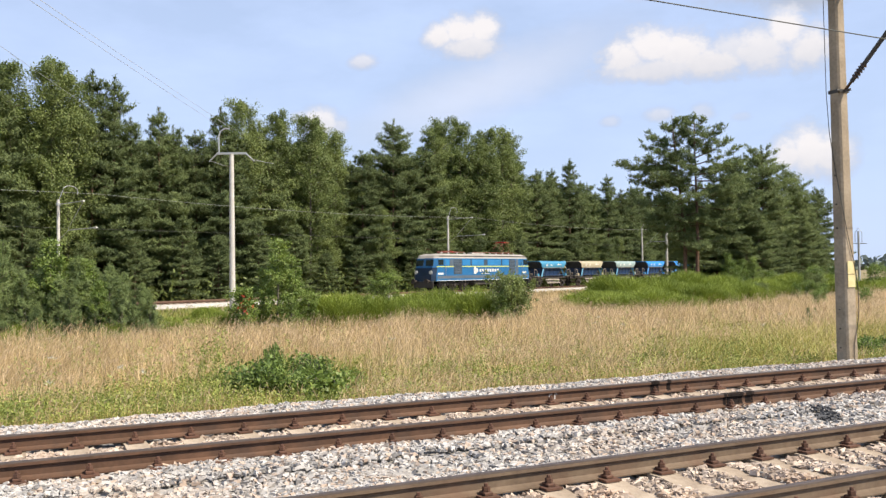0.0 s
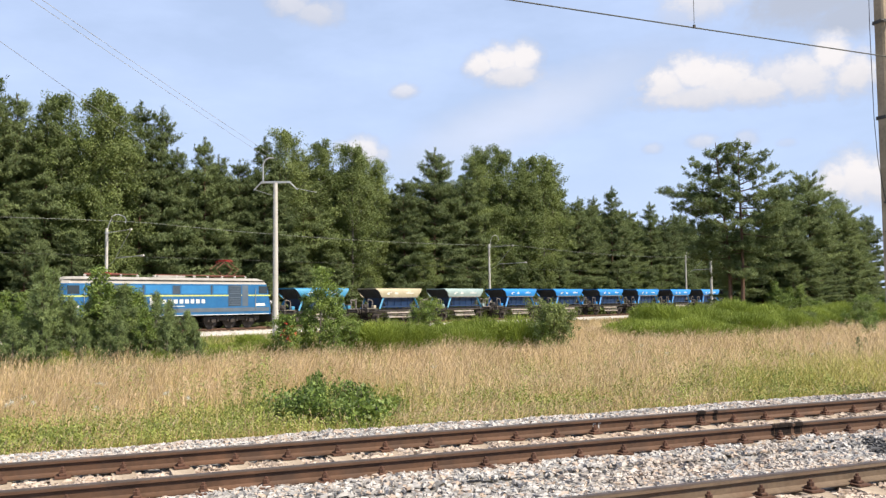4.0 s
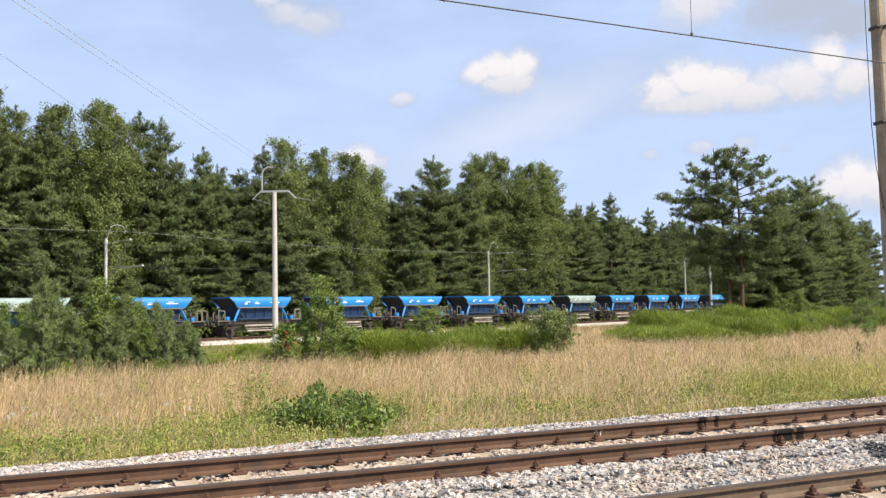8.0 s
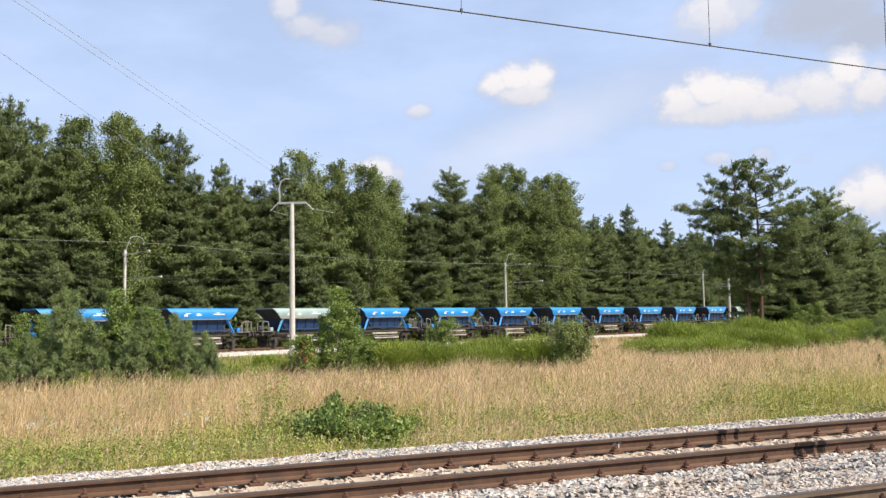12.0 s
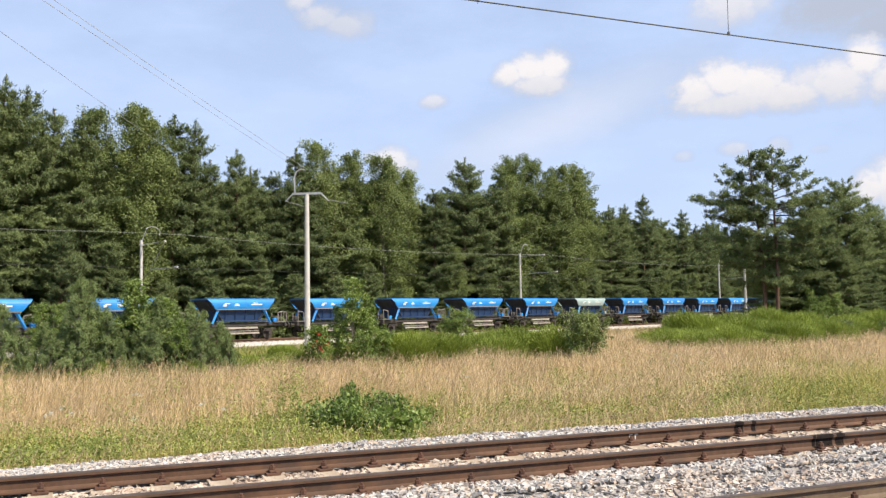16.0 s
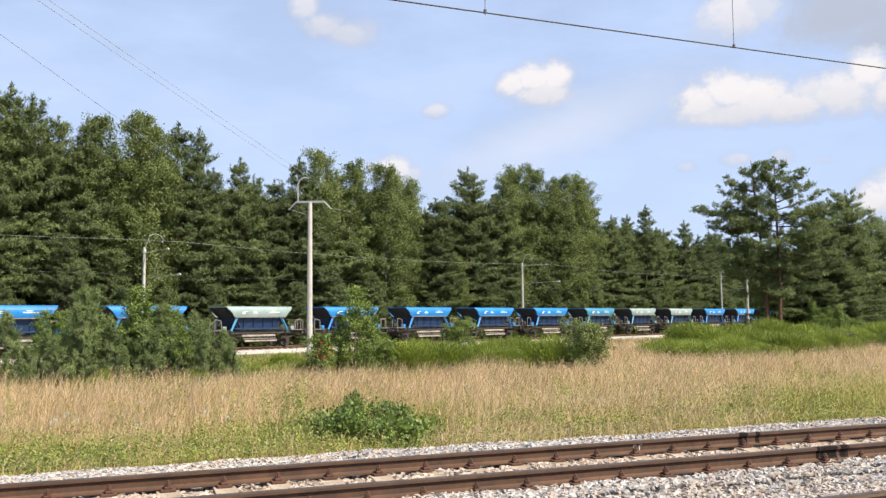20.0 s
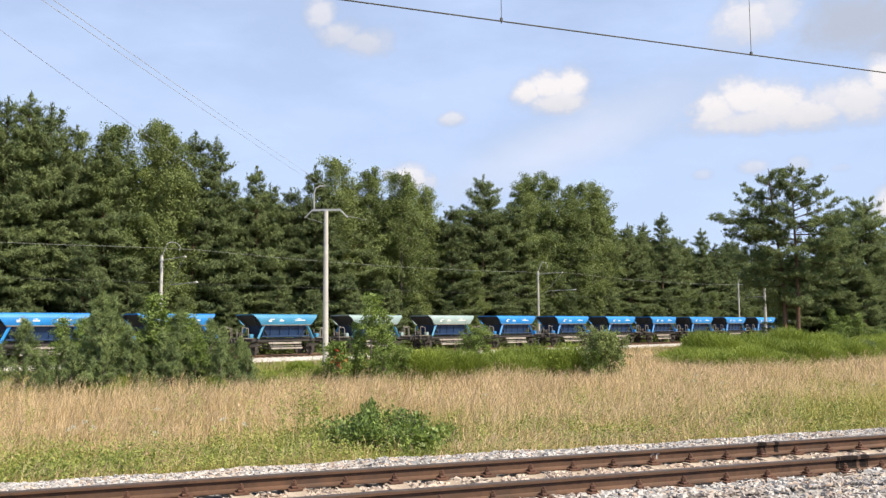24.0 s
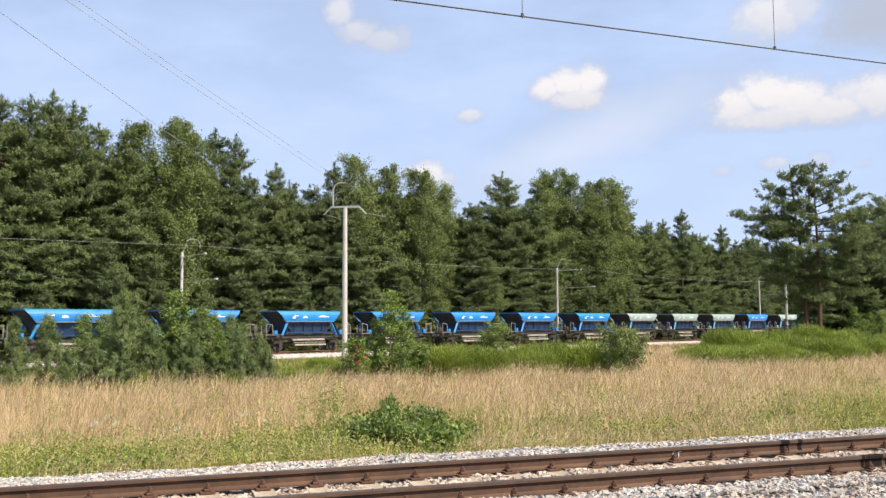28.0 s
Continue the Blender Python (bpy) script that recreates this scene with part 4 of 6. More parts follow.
def locomotive():
    loco = empty("electric_locomotive", "blue six-axle electric locomotive with white roof and lime stripe", "locomotive")
    X, B = 8.95, 1.5

    def shell(z0, z1, mat, name, inset=0.0, nose=((0, 0), (0, 0)), label="", y_top=None):
        """Hull ring between two heights; the ends are raked by nose and the corners chamfered."""
        bm = bmesh.new()
        rings = []
        for (z, back), yy in (((z0, nose[0][0]), B), ((z1, nose[1][0]), B if y_top is None else y_top)):
            x, c = X - back, 0.35
            out = [(-x, -yy + c * 1.2), (-x + c, -yy), (x - c, -yy), (x, -yy + c * 1.2), (x, yy - c * 1.2), (x - c, yy), (-x + c, yy), (-x, yy - c * 1.2)]
            rings.append([bm.verts.new((px, py, z)) for px, py in out])
        n = len(rings[0])
        for k in range(n):
            bm.faces.new((rings[0][k], rings[0][(k + 1) % n], rings[1][(k + 1) % n], rings[1][k]))
        bm.faces.new(rings[0][::-1])
        bm.faces.new(rings[1])
        bmesh.ops.recalc_face_normals(bm, faces=bm.faces)
        return part(name, bm, mat, loco, label)

    shell(1.05, 1.62, M_LOCO, "skirt", nose=((0.0, 0), (0.0, 0)), label="dusty blue lower body")
    for s in (-1, 1):
        bm = bmesh.new()
        box(bm, -X + 0.5, X - 0.5, s * B - 0.02, s * B + 0.010, 1.30, 1.60)
        part("skirt_band", bm, M_LOCO_GREY, loco, "grey lower band")
        bm = bmesh.new()
        box(bm, -X + 0.5, X - 0.5, s * B - 0.02, s * B + 0.014, 1.06, 1.11)
        part("sole_line", bm, M_WHITE, loco, "thin white line along the sole bar")
    body = shell(1.62, 3.42, M_LOCO, "body", nose=((0.0, 0), (0.42, 0)))
    roof = shell(3.42, 3.70, M_ROOF, "roof", nose=((0.42, 0), (0.62, 0)), y_top=1.34)
    shell(3.70, 3.90, M_ROOF, "roof_crown", nose=((0.62, 0), (1.0, 0)), y_top=1.02)
    for s in (-1, 1):
        bm = bmesh.new()
        box(bm, -X + 0.36, X - 0.36, s * B - 0.006, s * B + 0.012, 2.50, 2.60)
        part("stripe", bm, M_LIME, body, "lime yellow stripe")
        # louvred panels, windows and doors in the side
        for x0, x1, z0, z1, mat, name in ((-6.35, -5.75, 2.62, 3.34, M_LOCO_GREY, "grille"), (-5.7, -4.3, 1.72, 3.34, M_LOUVRE, "louvre_panel"), (4.55, 5.75, 1.72, 3.34, M_LOUVRE, "louvre_panel"),
                                          (5.85, 6.4, 1.72, 3.34, M_LOCO_GREY, "door"), (-0.30, 0.30, 2.66, 3.30, M_LOUVRE, "grille"), (-2.75, -2.6, 2.62, 3.34, M_LOUVRE, "window_pillar"), (2.95, 3.1, 2.62, 3.34, M_LOUVRE, "window_pillar")):
            bm = bmesh.new()
            box(bm, x0, x1, s * B - 0.01, s * B + 0.016, z0, z1)
            p = part(name, bm, mat, body)
            if name == "louvre_panel":
                for k in range(9):
                    z = z0 + 0.12 + k * 0.17
                    if abs(z - 2.55) < 0.12:
                        continue
                    bm = bmesh.new()
                    box(bm, x0 + 0.08, x1 - 0.08, s * B + (0.014 if s > 0 else -0.034), s * B + (0.034 if s > 0 else -0.014), z, z + 0.05)
                    part("louvre", bm, M_LOCO_GREY, p)
        for e in (-1, 1):
            bm = bmesh.new()
            x = e * 7.85
            box(bm, x - 0.42, x + 0.42, s * B - 0.01, s * B + 0.018, 2.70, 3.28)
            part("cab_window", bm, M_GLASS, body, "dark cab side window")
            bm = bmesh.new()
            rod(bm, (x - e * 0.75, s * (B + 0.05), 1.5), (x - e * 0.75, s * (B + 0.05), 3.1), 0.02, 0.02, 6)
            part("handrail", bm, M_STEEL, body)
            bm = bmesh.new()
            x = e * 7.75
            box(bm, x - 0.6, x + 0.3, s * B - 0.004, s * B + 0.008, 1.72, 1.92)
            part("number_bar", bm, M_WHITE, body, "plain white bar")
        for x0, x1 in ((-4.2, -2.85), (-2.5, -0.4), (0.4, 2.85), (3.2, 4.45), (-7.2, -6.45)):
            bm = bmesh.new()
            box(bm, x0, x1, s * B - 0.01, s * B + 0.011, 2.68, 3.30)
            part("upper_panel", bm, M_PANEL, body, "lighter blue side panel")
        # emblem and blurred lettering as plain shapes
        bm = bmesh.new()
        for a in range(3):
            t = a * 2.094
            rod(bm, (-1.85 + 0.2 * math.cos(t), s * (B - 0.005), 2.12 + 0.2 * math.sin(t)), (-1.85 + 0.2 * math.cos(t), s * (B + 0.012), 2.12 + 0.2 * math.sin(t)), 0.24, 0.24, 12)
        part("emblem", bm, M_WHITE, body, "white rounded emblem")
        for k in range(8):
            bm = bmesh.new()
            x = -1.15 + k * 0.47
            box(bm, x, x + 0.31, s * B - 0.004, s * B + 0.010, 1.97, 2.27)
            part("letter_bar", bm, M_WHITE, body)
        bm = bmesh.new()
        box(bm, -0.9, 0.7, s * B - 0.004, s * B + 0.010, 1.74, 1.80)
        part("letter_bar", bm, M_WHITE, body)
    for e in (-1, 1):
        # added dark sheet round the lower nose: the front's shade as colour
        bm = bmesh.new()
        rows = [[bm.verts.new((e * (X + 0.012 - back - cut), y, z)) for y, cut in ((-1.5, 0.33), (-1.08, 0.0), (1.08, 0.0), (1.5, 0.33))] for z, back in ((1.06, 0.0), (1.62, 0.0), (2.44, 0.19))]
        for lo, hi in zip(rows, rows[1:]):
            for k in range(3):
                bm.faces.new((lo[k], lo[k + 1], hi[k + 1], hi[k]))
        bmesh.ops.recalc_face_normals(bm, faces=bm.faces)
        bmesh.ops.solidify(bm, geom=bm.faces[:], thickness=0.008)
        part("nose_panel", bm, M_NOSE_SHADE, body, "added navy sheet carrying the nose's shade")
        for y in (-0.66, 0.66):
            bm = bmesh.new()
            x = e * (X - 0.28)
            box(bm, x - 0.03, x + 0.03, y - 0.5, y + 0.5, 2.62, 3.26, 0.02)
            wn = part("windscreen", bm, M_GLASS, body, "dark windscreen")
            wn.matrix_basis = Matrix.Translation((x, 0, 2.94)) @ Matrix.Rotation(-e * 0.23, 4, "Y") @ Matrix.Translation((-x, 0, -2.94))
            bm = rod(bmesh.new(), (e * (X - 0.12), y * 1.5, 1.95), (e * (X + 0.04), y * 1.5, 1.95), 0.17, 0.15, 16)
            lamp = part("headlight", bm, M_LAMP, body)
            part("rim", rod(bmesh.new(), (e * (X - 0.1), y * 1.5, 1.95), (e * (X + 0.02), y * 1.5, 1.95), 0.20, 0.20, 16), M_STEEL, lamp)
            bm = rod(bmesh.new(), (e * (X - 0.1), y / 0.66 * 0.875, 1.05), (e * (X + 0.5), y / 0.66 * 0.875, 1.05), 0.12, 0.09, 10)
            rod(bm, (e * (X + 0.5), y / 0.66 * 0.875, 1.05), (e * (X + 0.62), y / 0.66 * 0.875, 1.05), 0.24, 0.26, 16)
            part("buffer", bm, M_WHEEL, loco)
        bm = bmesh.new()
        box(bm, e * (X - 0.05) - 0.06, e * (X - 0.05) + 0.06, -1.35, 1.35, 0.35, 1.05, 0.05)
        part("plough", bm, M_DARK_IRON, loco)
        # bogie
        cx = e * 5.15
        bm = bmesh.new()
        for s in (-1, 1):
            box(bm, cx - 2.6, cx + 2.6, s * 1.08 - 0.07, s * 1.08 + 0.07, 0.62, 0.95, 0.04)
        box(bm, cx - 0.5, cx + 0.5, -1.0, 1.0, 0.6, 0.95)
        bogie = part("bogie", bm, M_WHEEL, loco)
        for k in (-1.75, 0, 1.75):
            bm = rod(bmesh.new(), (cx + k, -0.9, 0.6), (cx + k, 0.9, 0.6), 0.09, 0.09, 10)
            for s in (-1, 1):
                rod(bm, (cx + k, s * 0.69, 0.62), (cx + k, s * 0.83, 0.62), 0.62, 0.62, 28)
            part("wheelset", bm, M_WHEEL, bogie)
            for s in (-1, 1):
                bm = bmesh.new()
                box(bm, cx + k - 0.2, cx + k + 0.2, s * 1.15 - 0.1, s * 1.15 + 0.1, 0.45, 0.8, 0.04)
                for q in (-0.42, 0.42):
                    rod(bm, (cx + k + q, s * 1.15, 0.55), (cx + k + q, s * 1.15, 0.95), 0.09, 0.09, 8)
                part("axle_box", bm, M_WHEEL, bogie)
    bm = bmesh.new()
    box(bm, -1.6, 1.7, -1.25, 1.25, 0.55, 1.05, 0.06)
    part("battery_box", bm, M_FRAME, loco)
    # roof gear
    for x in (-6.6, -5.4, -3.9, -2.6, -1.2, 0.6, 2.1, 3.3, 4.6, 5.8, 6.8):
        bm = bmesh.new()
        for k in range(3):
            rod(bm, (x, -0.55, 3.88 + 0.07 * k), (x, -0.55, 3.93 + 0.07 * k), 0.11, 0.07, 10)
        part("roof_insulator", bm, M_INSUL_W, roof)
    for x0, x1, z in ((-6.6, -2.6, 4.10), (-1.2, 6.8, 4.10)):
        part("busbar", rod(bmesh.new(), (x0, -0.55, z), (x1, -0.55, z), 0.035, 0.035, 6), M_BROWN, roof)
    bm = bmesh.new()
    box(bm, -0.9, 1.5, -0.35, 0.35, 3.88, 4.08, 0.04)
    part("roof_hatch", bm, M_ROOF, roof)

    def pantograph(x, raised):
        top = 5.35 if raised else 4.22
        loop = [(x - 1.0, -0.5, 4.05), (x + 1.0, -0.5, 4.05), (x + 1.0, 0.5, 4.05), (x - 1.0, 0.5, 4.05), (x - 1.0, -0.46, 4.05)]
        pan = part("pantograph", sweep(bmesh.new(), loop, 0.04), M_BROWN, loco, "raised pantograph" if raised else "folded pantograph")
        for k in (-1, 1):
            for s in (-1, 1):
                arm = [(x + k * 0.5, s * 0.5, 4.08), (x + k * 1.05, s * 0.42, 4.62), (x, s * 0.32, top)] if raised else [(x - k * 1.0, s * 0.45, 4.10), (x + k * 1.15, s * 0.42, 4.16), (x, s * 0.36, 4.20)]
                part("arm", sweep(bmesh.new(), arm, 0.028), M_BROWN, pan)
        for k in (-0.14, 0.14):
            bm = bmesh.new()
            sweep(bm, [(x + k, -0.95, top - 0.16), (x + k, -0.6, top), (x + k, 0.6, top), (x + k, 0.95, top - 0.16)], 0.03, 6)
            part("collector_strip", bm, M_RED, pan, "red collector strip")
        if raised:
            bm = bmesh.new()
            box(bm, x - 0.16, x + 0.16, -0.5, 0.5, top - 0.10, top - 0.02)
            part("head_frame", bm, M_RED, pan, "red collector head")

    pantograph(-5.0, False)
    pantograph(5.2, True)
    return loco


WAGON_LABELS = {"blue": "bright blue two-axle ballast hopper wagon", "teal": "faded teal two-axle ballast hopper wagon", "cream": "bleached cream two-axle ballast hopper wagon", "pale": "chalky grey-green two-axle ballast hopper wagon"}
PAINTS = {"blue": M_BLUE, "teal": M_TEAL, "cream": M_CREAM, "pale": M_PALE}
ODD = {1: "teal", 2: "cream", 3: "pale", 10: "pale", 19: "pale", 24: "teal", 25: "pale", 26: "pale", 34: "pale", 35: "pale", 36: "pale", 38: "pale"}
TRAIN = [(locomotive(), 80.28)]        # each with its place along the line at the start
first = {}
for k in range(1, 43):
    kind = ODD.get(k, "blue")
    if kind in first:
        w = copy_thing(first[kind], Matrix.Identity(4))
    else:
        w = first[kind] = wagon(PAINTS[kind], M_BLUE if kind == "blue" else M_TEAL, WAGON_LABELS[kind])
    TRAIN.append((w, 94.63 + (k - 1) * PITCH))


def motions():
    for thing, u0 in TRAIN:
        rows = []
        for t in range(0, 29, 2):
            p, h = path(u0 - 10.85 * t - 0.0163 * t * t)
            rows.append((t, Matrix.Translation((p.x, p.y, FAR_Z)) @ Matrix.Rotation(h, 4, "Z")))
        walk(thing, rows)


# ---- plants ----
def blades(centres, per, length, width, bias, seed, spread=0.1, quad=False):
    """Small pointed leaves or needle sprays that radiate from each centre. bias: a common pull on their direction."""
    r = np.random.RandomState(seed)
    c = np.repeat(np.asarray(centres, float), per, 0)
    n = len(c)
    bias = np.asarray(bias, float)
    outer = bias.ndim == 2          # leaves on a clump lie over its surface and face outward
    if outer:
        face = np.repeat(bias, per, 0)
        face = face / (np.linalg.norm(face, axis=1, keepdims=True) + 1e-9)
    d = r.normal(size=(n, 3)) + (face * 0.7 if outer else bias)
    d /= np.linalg.norm(d, axis=1, keepdims=True)
    q = np.cross(d, face + 0.2 * r.normal(size=(n, 3)) if outer else r.normal(size=(n, 3)))
    q /= np.linalg.norm(q, axis=1, keepdims=True) + 1e-9
    b = c + r.normal(size=(n, 3)) * spread
    L = r.uniform(0.65, 1.25, (n, 1)) * length
    W = r.uniform(0.7, 1.3, (n, 1)) * width / 2
    if quad:
        V = np.stack([b, b + d * L * 0.5 + q * W, b + d * L, b + d * L * 0.5 - q * W], 1).reshape(-1, 3)
        k = 4 * np.arange(n)[:, None]
        F = np.concatenate([k + np.array([0, 1, 2]), k + np.array([0, 2, 3])], 1).reshape(-1, 3)
    else:
        V = np.stack([b - q * W, b + q * W, b + d * L], 1).reshape(-1, 3)
        F = np.arange(3 * n).reshape(-1, 3)
    return V, F


def tube_points(points, radii, sides=6):
    """Verts and faces of a bent tapering tube."""
    V, F = [], []
    pts = [Vector(p) for p in points]
    for k, (p, r) in enumerate(zip(pts, radii)):
        d = (pts[min(k + 1, len(pts) - 1)] - pts[max(k - 1, 0)]).normalized()
        a = d.orthogonal().normalized()
        b = d.cross(a)
        V += [tuple(p + (a * math.cos(6.2832 * i / sides) + b * math.sin(6.2832 * i / sides)) * r) for i in range(sides)]
    for k in range(len(pts) - 1):
        for i in range(sides):
            q, w = k * sides + i, k * sides + (i + 1) % sides
            F += [(q, w, w + sides), (q, w + sides, q + sides)]
    return np.array(V), np.array(F)


def gather(pieces):
    V, F, n = [], [], 0
    for v, f in pieces:
        V.append(v)
        F.append(f + n)
        n += len(v)
    return np.concatenate(V), np.concatenate(F)


def plant(name, label, category, group, wood, wood_mat, leaf, leaf_mat, stem_name="trunk", leaf_name="crown"):
    ob = empty(name, label, category, group)
    if wood:
        link(stem_name, tri_mesh(stem_name, *gather(wood), [wood_mat]), ob)
    link(leaf_name, tri_mesh(leaf_name, *gather(leaf), [leaf_mat]), ob)
    return ob


def limb_needles(r, p0, d, reach, curl, width, inner, dense, thick, fine=0.17):
    """Needle places on one bough: a flat fan of twigs on a limb that sags and turns up at its end. Returns places, pulls and the limb's line."""
    side = np.array([-d[1], d[0], 0])
    side /= np.linalg.norm(side) + 1e-9
    line = lambda f: p0 + d * reach * f + np.array([0, 0, 1]) * reach * curl * (f * f - 0.75 * f)
    n = int(5 + reach * 5.6 * dense)
    f = inner + (1.02 - inner) * r.rand(n) ** 0.8
    hand = np.where(r.rand(n) < 0.5, -1.0, 1.0) * r.uniform(0.5, 1.0, n)
    length = (width * reach * (1.12 - f) ** 0.7 + 0.22) * r.uniform(0.6, 1.2, n)
    spots, pull = [], []
    for k in range(n):
        way = d * 0.65 + side * hand[k] + [0, 0, 0.10]
        m = max(2, int(length[k] / fine))
        g = (np.arange(m)[:, None] + r.rand(m, 1)) / m
        spots.append(line(f[k]) + way * length[k] * g + r.normal(size=(m, 3)) * [0.07, 0.07, thick])
        pull.append(np.repeat([way * 0.55 + np.array([0, 0, 0.85]) + d * 0.25], m, 0) + r.normal(size=(m, 3)) * 0.25)
    return np.concatenate(spots), np.concatenate(pull), [line(0), line(0.5), line(1.0)]


def pine(seed, H=20.0, base=0.2, radius=3.4, shape=0.8, whorls=22, arms=7, dense=1.0, per=5, spray=(0.29, 0.080), spike=1.0, label="tall Scots pine with dark green crown", group="forest trees"):
    """Conifer of height H: straight trunk, whorls of layered boughs, a pointed leader. shape: below 1 rounded, above 1 slender at the top."""
    r = np.random.RandomState(seed)
    lean = r.normal(size=2) * 0.010 * H
    axis = lambda s: np.array([lean[0] * s * s, lean[1] * s * s, H * s])
    ss = np.linspace(0, 1, 9)
    wood = [tube_points([axis(s) for s in ss], [0.0095 * H * (1 - 0.94 * s) + 0.01 for s in ss], 7)]
    spots, pull = [], []
    fat = r.uniform(0.78, 1.2, 7)          # uneven outline: some sides reach further
    turn = r.uniform(0, 6.2832)
    for k in range(whorls):
        level = base + (0.965 - base) * ((k + 0.35 * r.rand()) / whorls) ** 0.92
        gap = r.uniform(0.82, 1.12)
        for arm in range(arms):
            if r.rand() < 0.10:
                continue
            s = level + r.normal() * 0.016
            rel = min(max((s - base) / (1 - base), 0), 1)
            a = turn + 2.4 * k + 6.2832 * arm / arms + r.normal() * 0.22
            reach = radius * ((1 - rel) ** shape * min(1.0, 0.62 + 2.2 * rel) + 0.08) * gap * r.uniform(0.68, 1.12) * fat[int((a % 6.2832) / 6.2832 * 7) % 7]
            rise = -0.20 + 0.85 * rel ** 1.6 + r.normal() * 0.07
            d = np.array([math.cos(a), math.sin(a), rise])
            d /= np.linalg.norm(d)
            v, q, line = limb_needles(r, axis(s), d, reach, 0.34 - 0.2 * rel, 0.36, 0.30 * (1 - rel) + 0.04, dense, 0.05 + 0.05 * rel)
            spots.append(v)
            pull.append(q)
            if reach > 0.9:
                wood.append(tube_points(line, [0.011 * reach + 0.012, 0.008 * reach + 0.006, 0.006], 3))
    f = np.linspace(0.90, 1.0, int(34 * spike))[:, None]          # the leader
    n = len(f)
    spots.append(np.concatenate([axis(1.0)[None] * [1, 1, 0] + np.concatenate([np.zeros((n, 2)), H * f], 1) + r.normal(size=(n, 3)) * (0.03 + 1.7 * (1 - f)) * [1, 1, 0.2]]))
    pull.append(np.repeat([[0, 0, 1.2]], n, 0))
    leaf = [blades(np.concatenate(spots), per, spray[0], spray[1], np.concatenate(pull), seed + 1, 0.07)]
    return plant("pine_tree", label, "tree", group, wood, M_BARK, leaf, M_PINE)


def spreading_pine(seed, H, label):
    """Old open-grown pine: two stems, long uneven limbs, flat heavy masses of needles with gaps between them."""
    r = np.random.RandomState(seed)
    wood, spots, pull = [], [], []
    ss = np.linspace(0, 1, 10)
    stems = []
    for x1, y1, top, foot in ((-1.0, 0.4, 0.985, 0.0), (0.3, -0.5, 0.975, 1.5)):
        axis = lambda s, x1=x1, y1=y1, top=top, foot=foot: np.array([foot + x1 * max(0, s - 0.3) * 1.4 + 0.2 * math.sin(5 * s), y1 * s + 0.15 * math.sin(7 * s), H * top * s])
        wood.append(tube_points([axis(s) for s in ss], [0.27 * (1 - 0.90 * s) + 0.012 for s in ss], 8))
        stems.append(axis)
    # great limbs: stem, height share, bearing, reach, rise
    limbs = [(0, 0.70, 178, 7.9, 0.06), (0, 0.67, 158, 5.2, 0.10), (0, 0.71, 200, 5.2, 0.14), (0, 0.78, 180, 4.3, 0.32), (0, 0.82, 168, 3.8, 0.42), (0, 0.75, 215, 4.2, 0.25), (0, 0.60, 185, 5.4, 0.02), (0, 0.55, 172, 5.8, -0.04), (0, 0.50, 195, 5.6, -0.10), (0, 0.46, 165, 5.2, -0.12), (0, 0.42, 180, 4.6, -0.15),
             (1, 0.70, 2, 6.2, 0.20), (1, 0.67, -20, 6.2, 0.14), (1, 0.73, 15, 5.6, 0.26), (1, 0.65, 6, 7.0, 0.08), (1, 0.78, -2, 4.4, 0.36), (1, 0.82, -15, 4.0, 0.42), (1, 0.85, 12, 3.4, 0.5), (1, 0.60, 0, 6.4, 0.0), (1, 0.55, -12, 6.0, -0.06), (1, 0.50, 8, 6.2, -0.10), (1, 0.45, 0, 5.6, -0.12), (1, 0.40, -10, 5.2, -0.15), (0, 0.72, 185, 6.6, 0.12), (0, 0.63, 178, 6.4, 0.0)]
    for k in range(96):          # the rest all round, shorter
        s = 0.25 + 0.72 * (k + r.rand()) / 96
        rel = (s - 0.25) / 0.73
        limbs.append((k % 2, s, r.uniform(0, 360), (4.7 * (1 - rel ** 3.0) + 0.9) * r.uniform(0.5, 1.05), -0.12 + 0.62 * rel + r.normal() * 0.14))
    for stem, s, bearing, reach, rise in limbs:
        a = radians(bearing + r.normal() * 14)
        s += r.normal() * 0.012
        d = np.array([math.cos(a), math.sin(a), rise + r.normal() * 0.06])
        p0 = stems[stem](s)
        v, q, line = limb_needles(r, p0, d, reach, r.uniform(0.05, 0.4), 0.24, 0.22, 0.7, 0.16, 0.21)
        wood.append(tube_points(line, [0.011 * reach + 0.02, 0.007 * reach + 0.01, 0.008], 5))
        spots.append(v)
        pull.append(q)
        for c in range(int(2 + reach * 1.9)):          # rounded tufts along the limb
            f = r.uniform(0.25, 1.03)
            side = np.array([-d[1], d[0], 0]) * r.normal() * 0.16 * reach
            at = line[0] * (1 - f) * (1 - 2 * f) + line[1] * 4 * f * (1 - f) + line[2] * f * (2 * f - 1) + side + [0, 0, r.uniform(-0.1, 0.7)]
            n = 16
            ball = r.normal(size=(n, 3))
            ball *= r.uniform(0.3, 1.0, (n, 1)) / np.linalg.norm(ball, axis=1, keepdims=True)
            size = r.uniform(0.3, 0.62)
            spots.append(at + ball * [size, size, size * 0.6])
            pull.append(ball * 0.9 + [0, 0, 0.6])
    leaf = [blades(np.concatenate(spots), 4, 0.32, 0.090, np.concatenate(pull), seed + 1, 0.07)]
    return plant("pine_tree", label, "tree", "forest trees", wood, M_BARK, leaf, M_PINE)


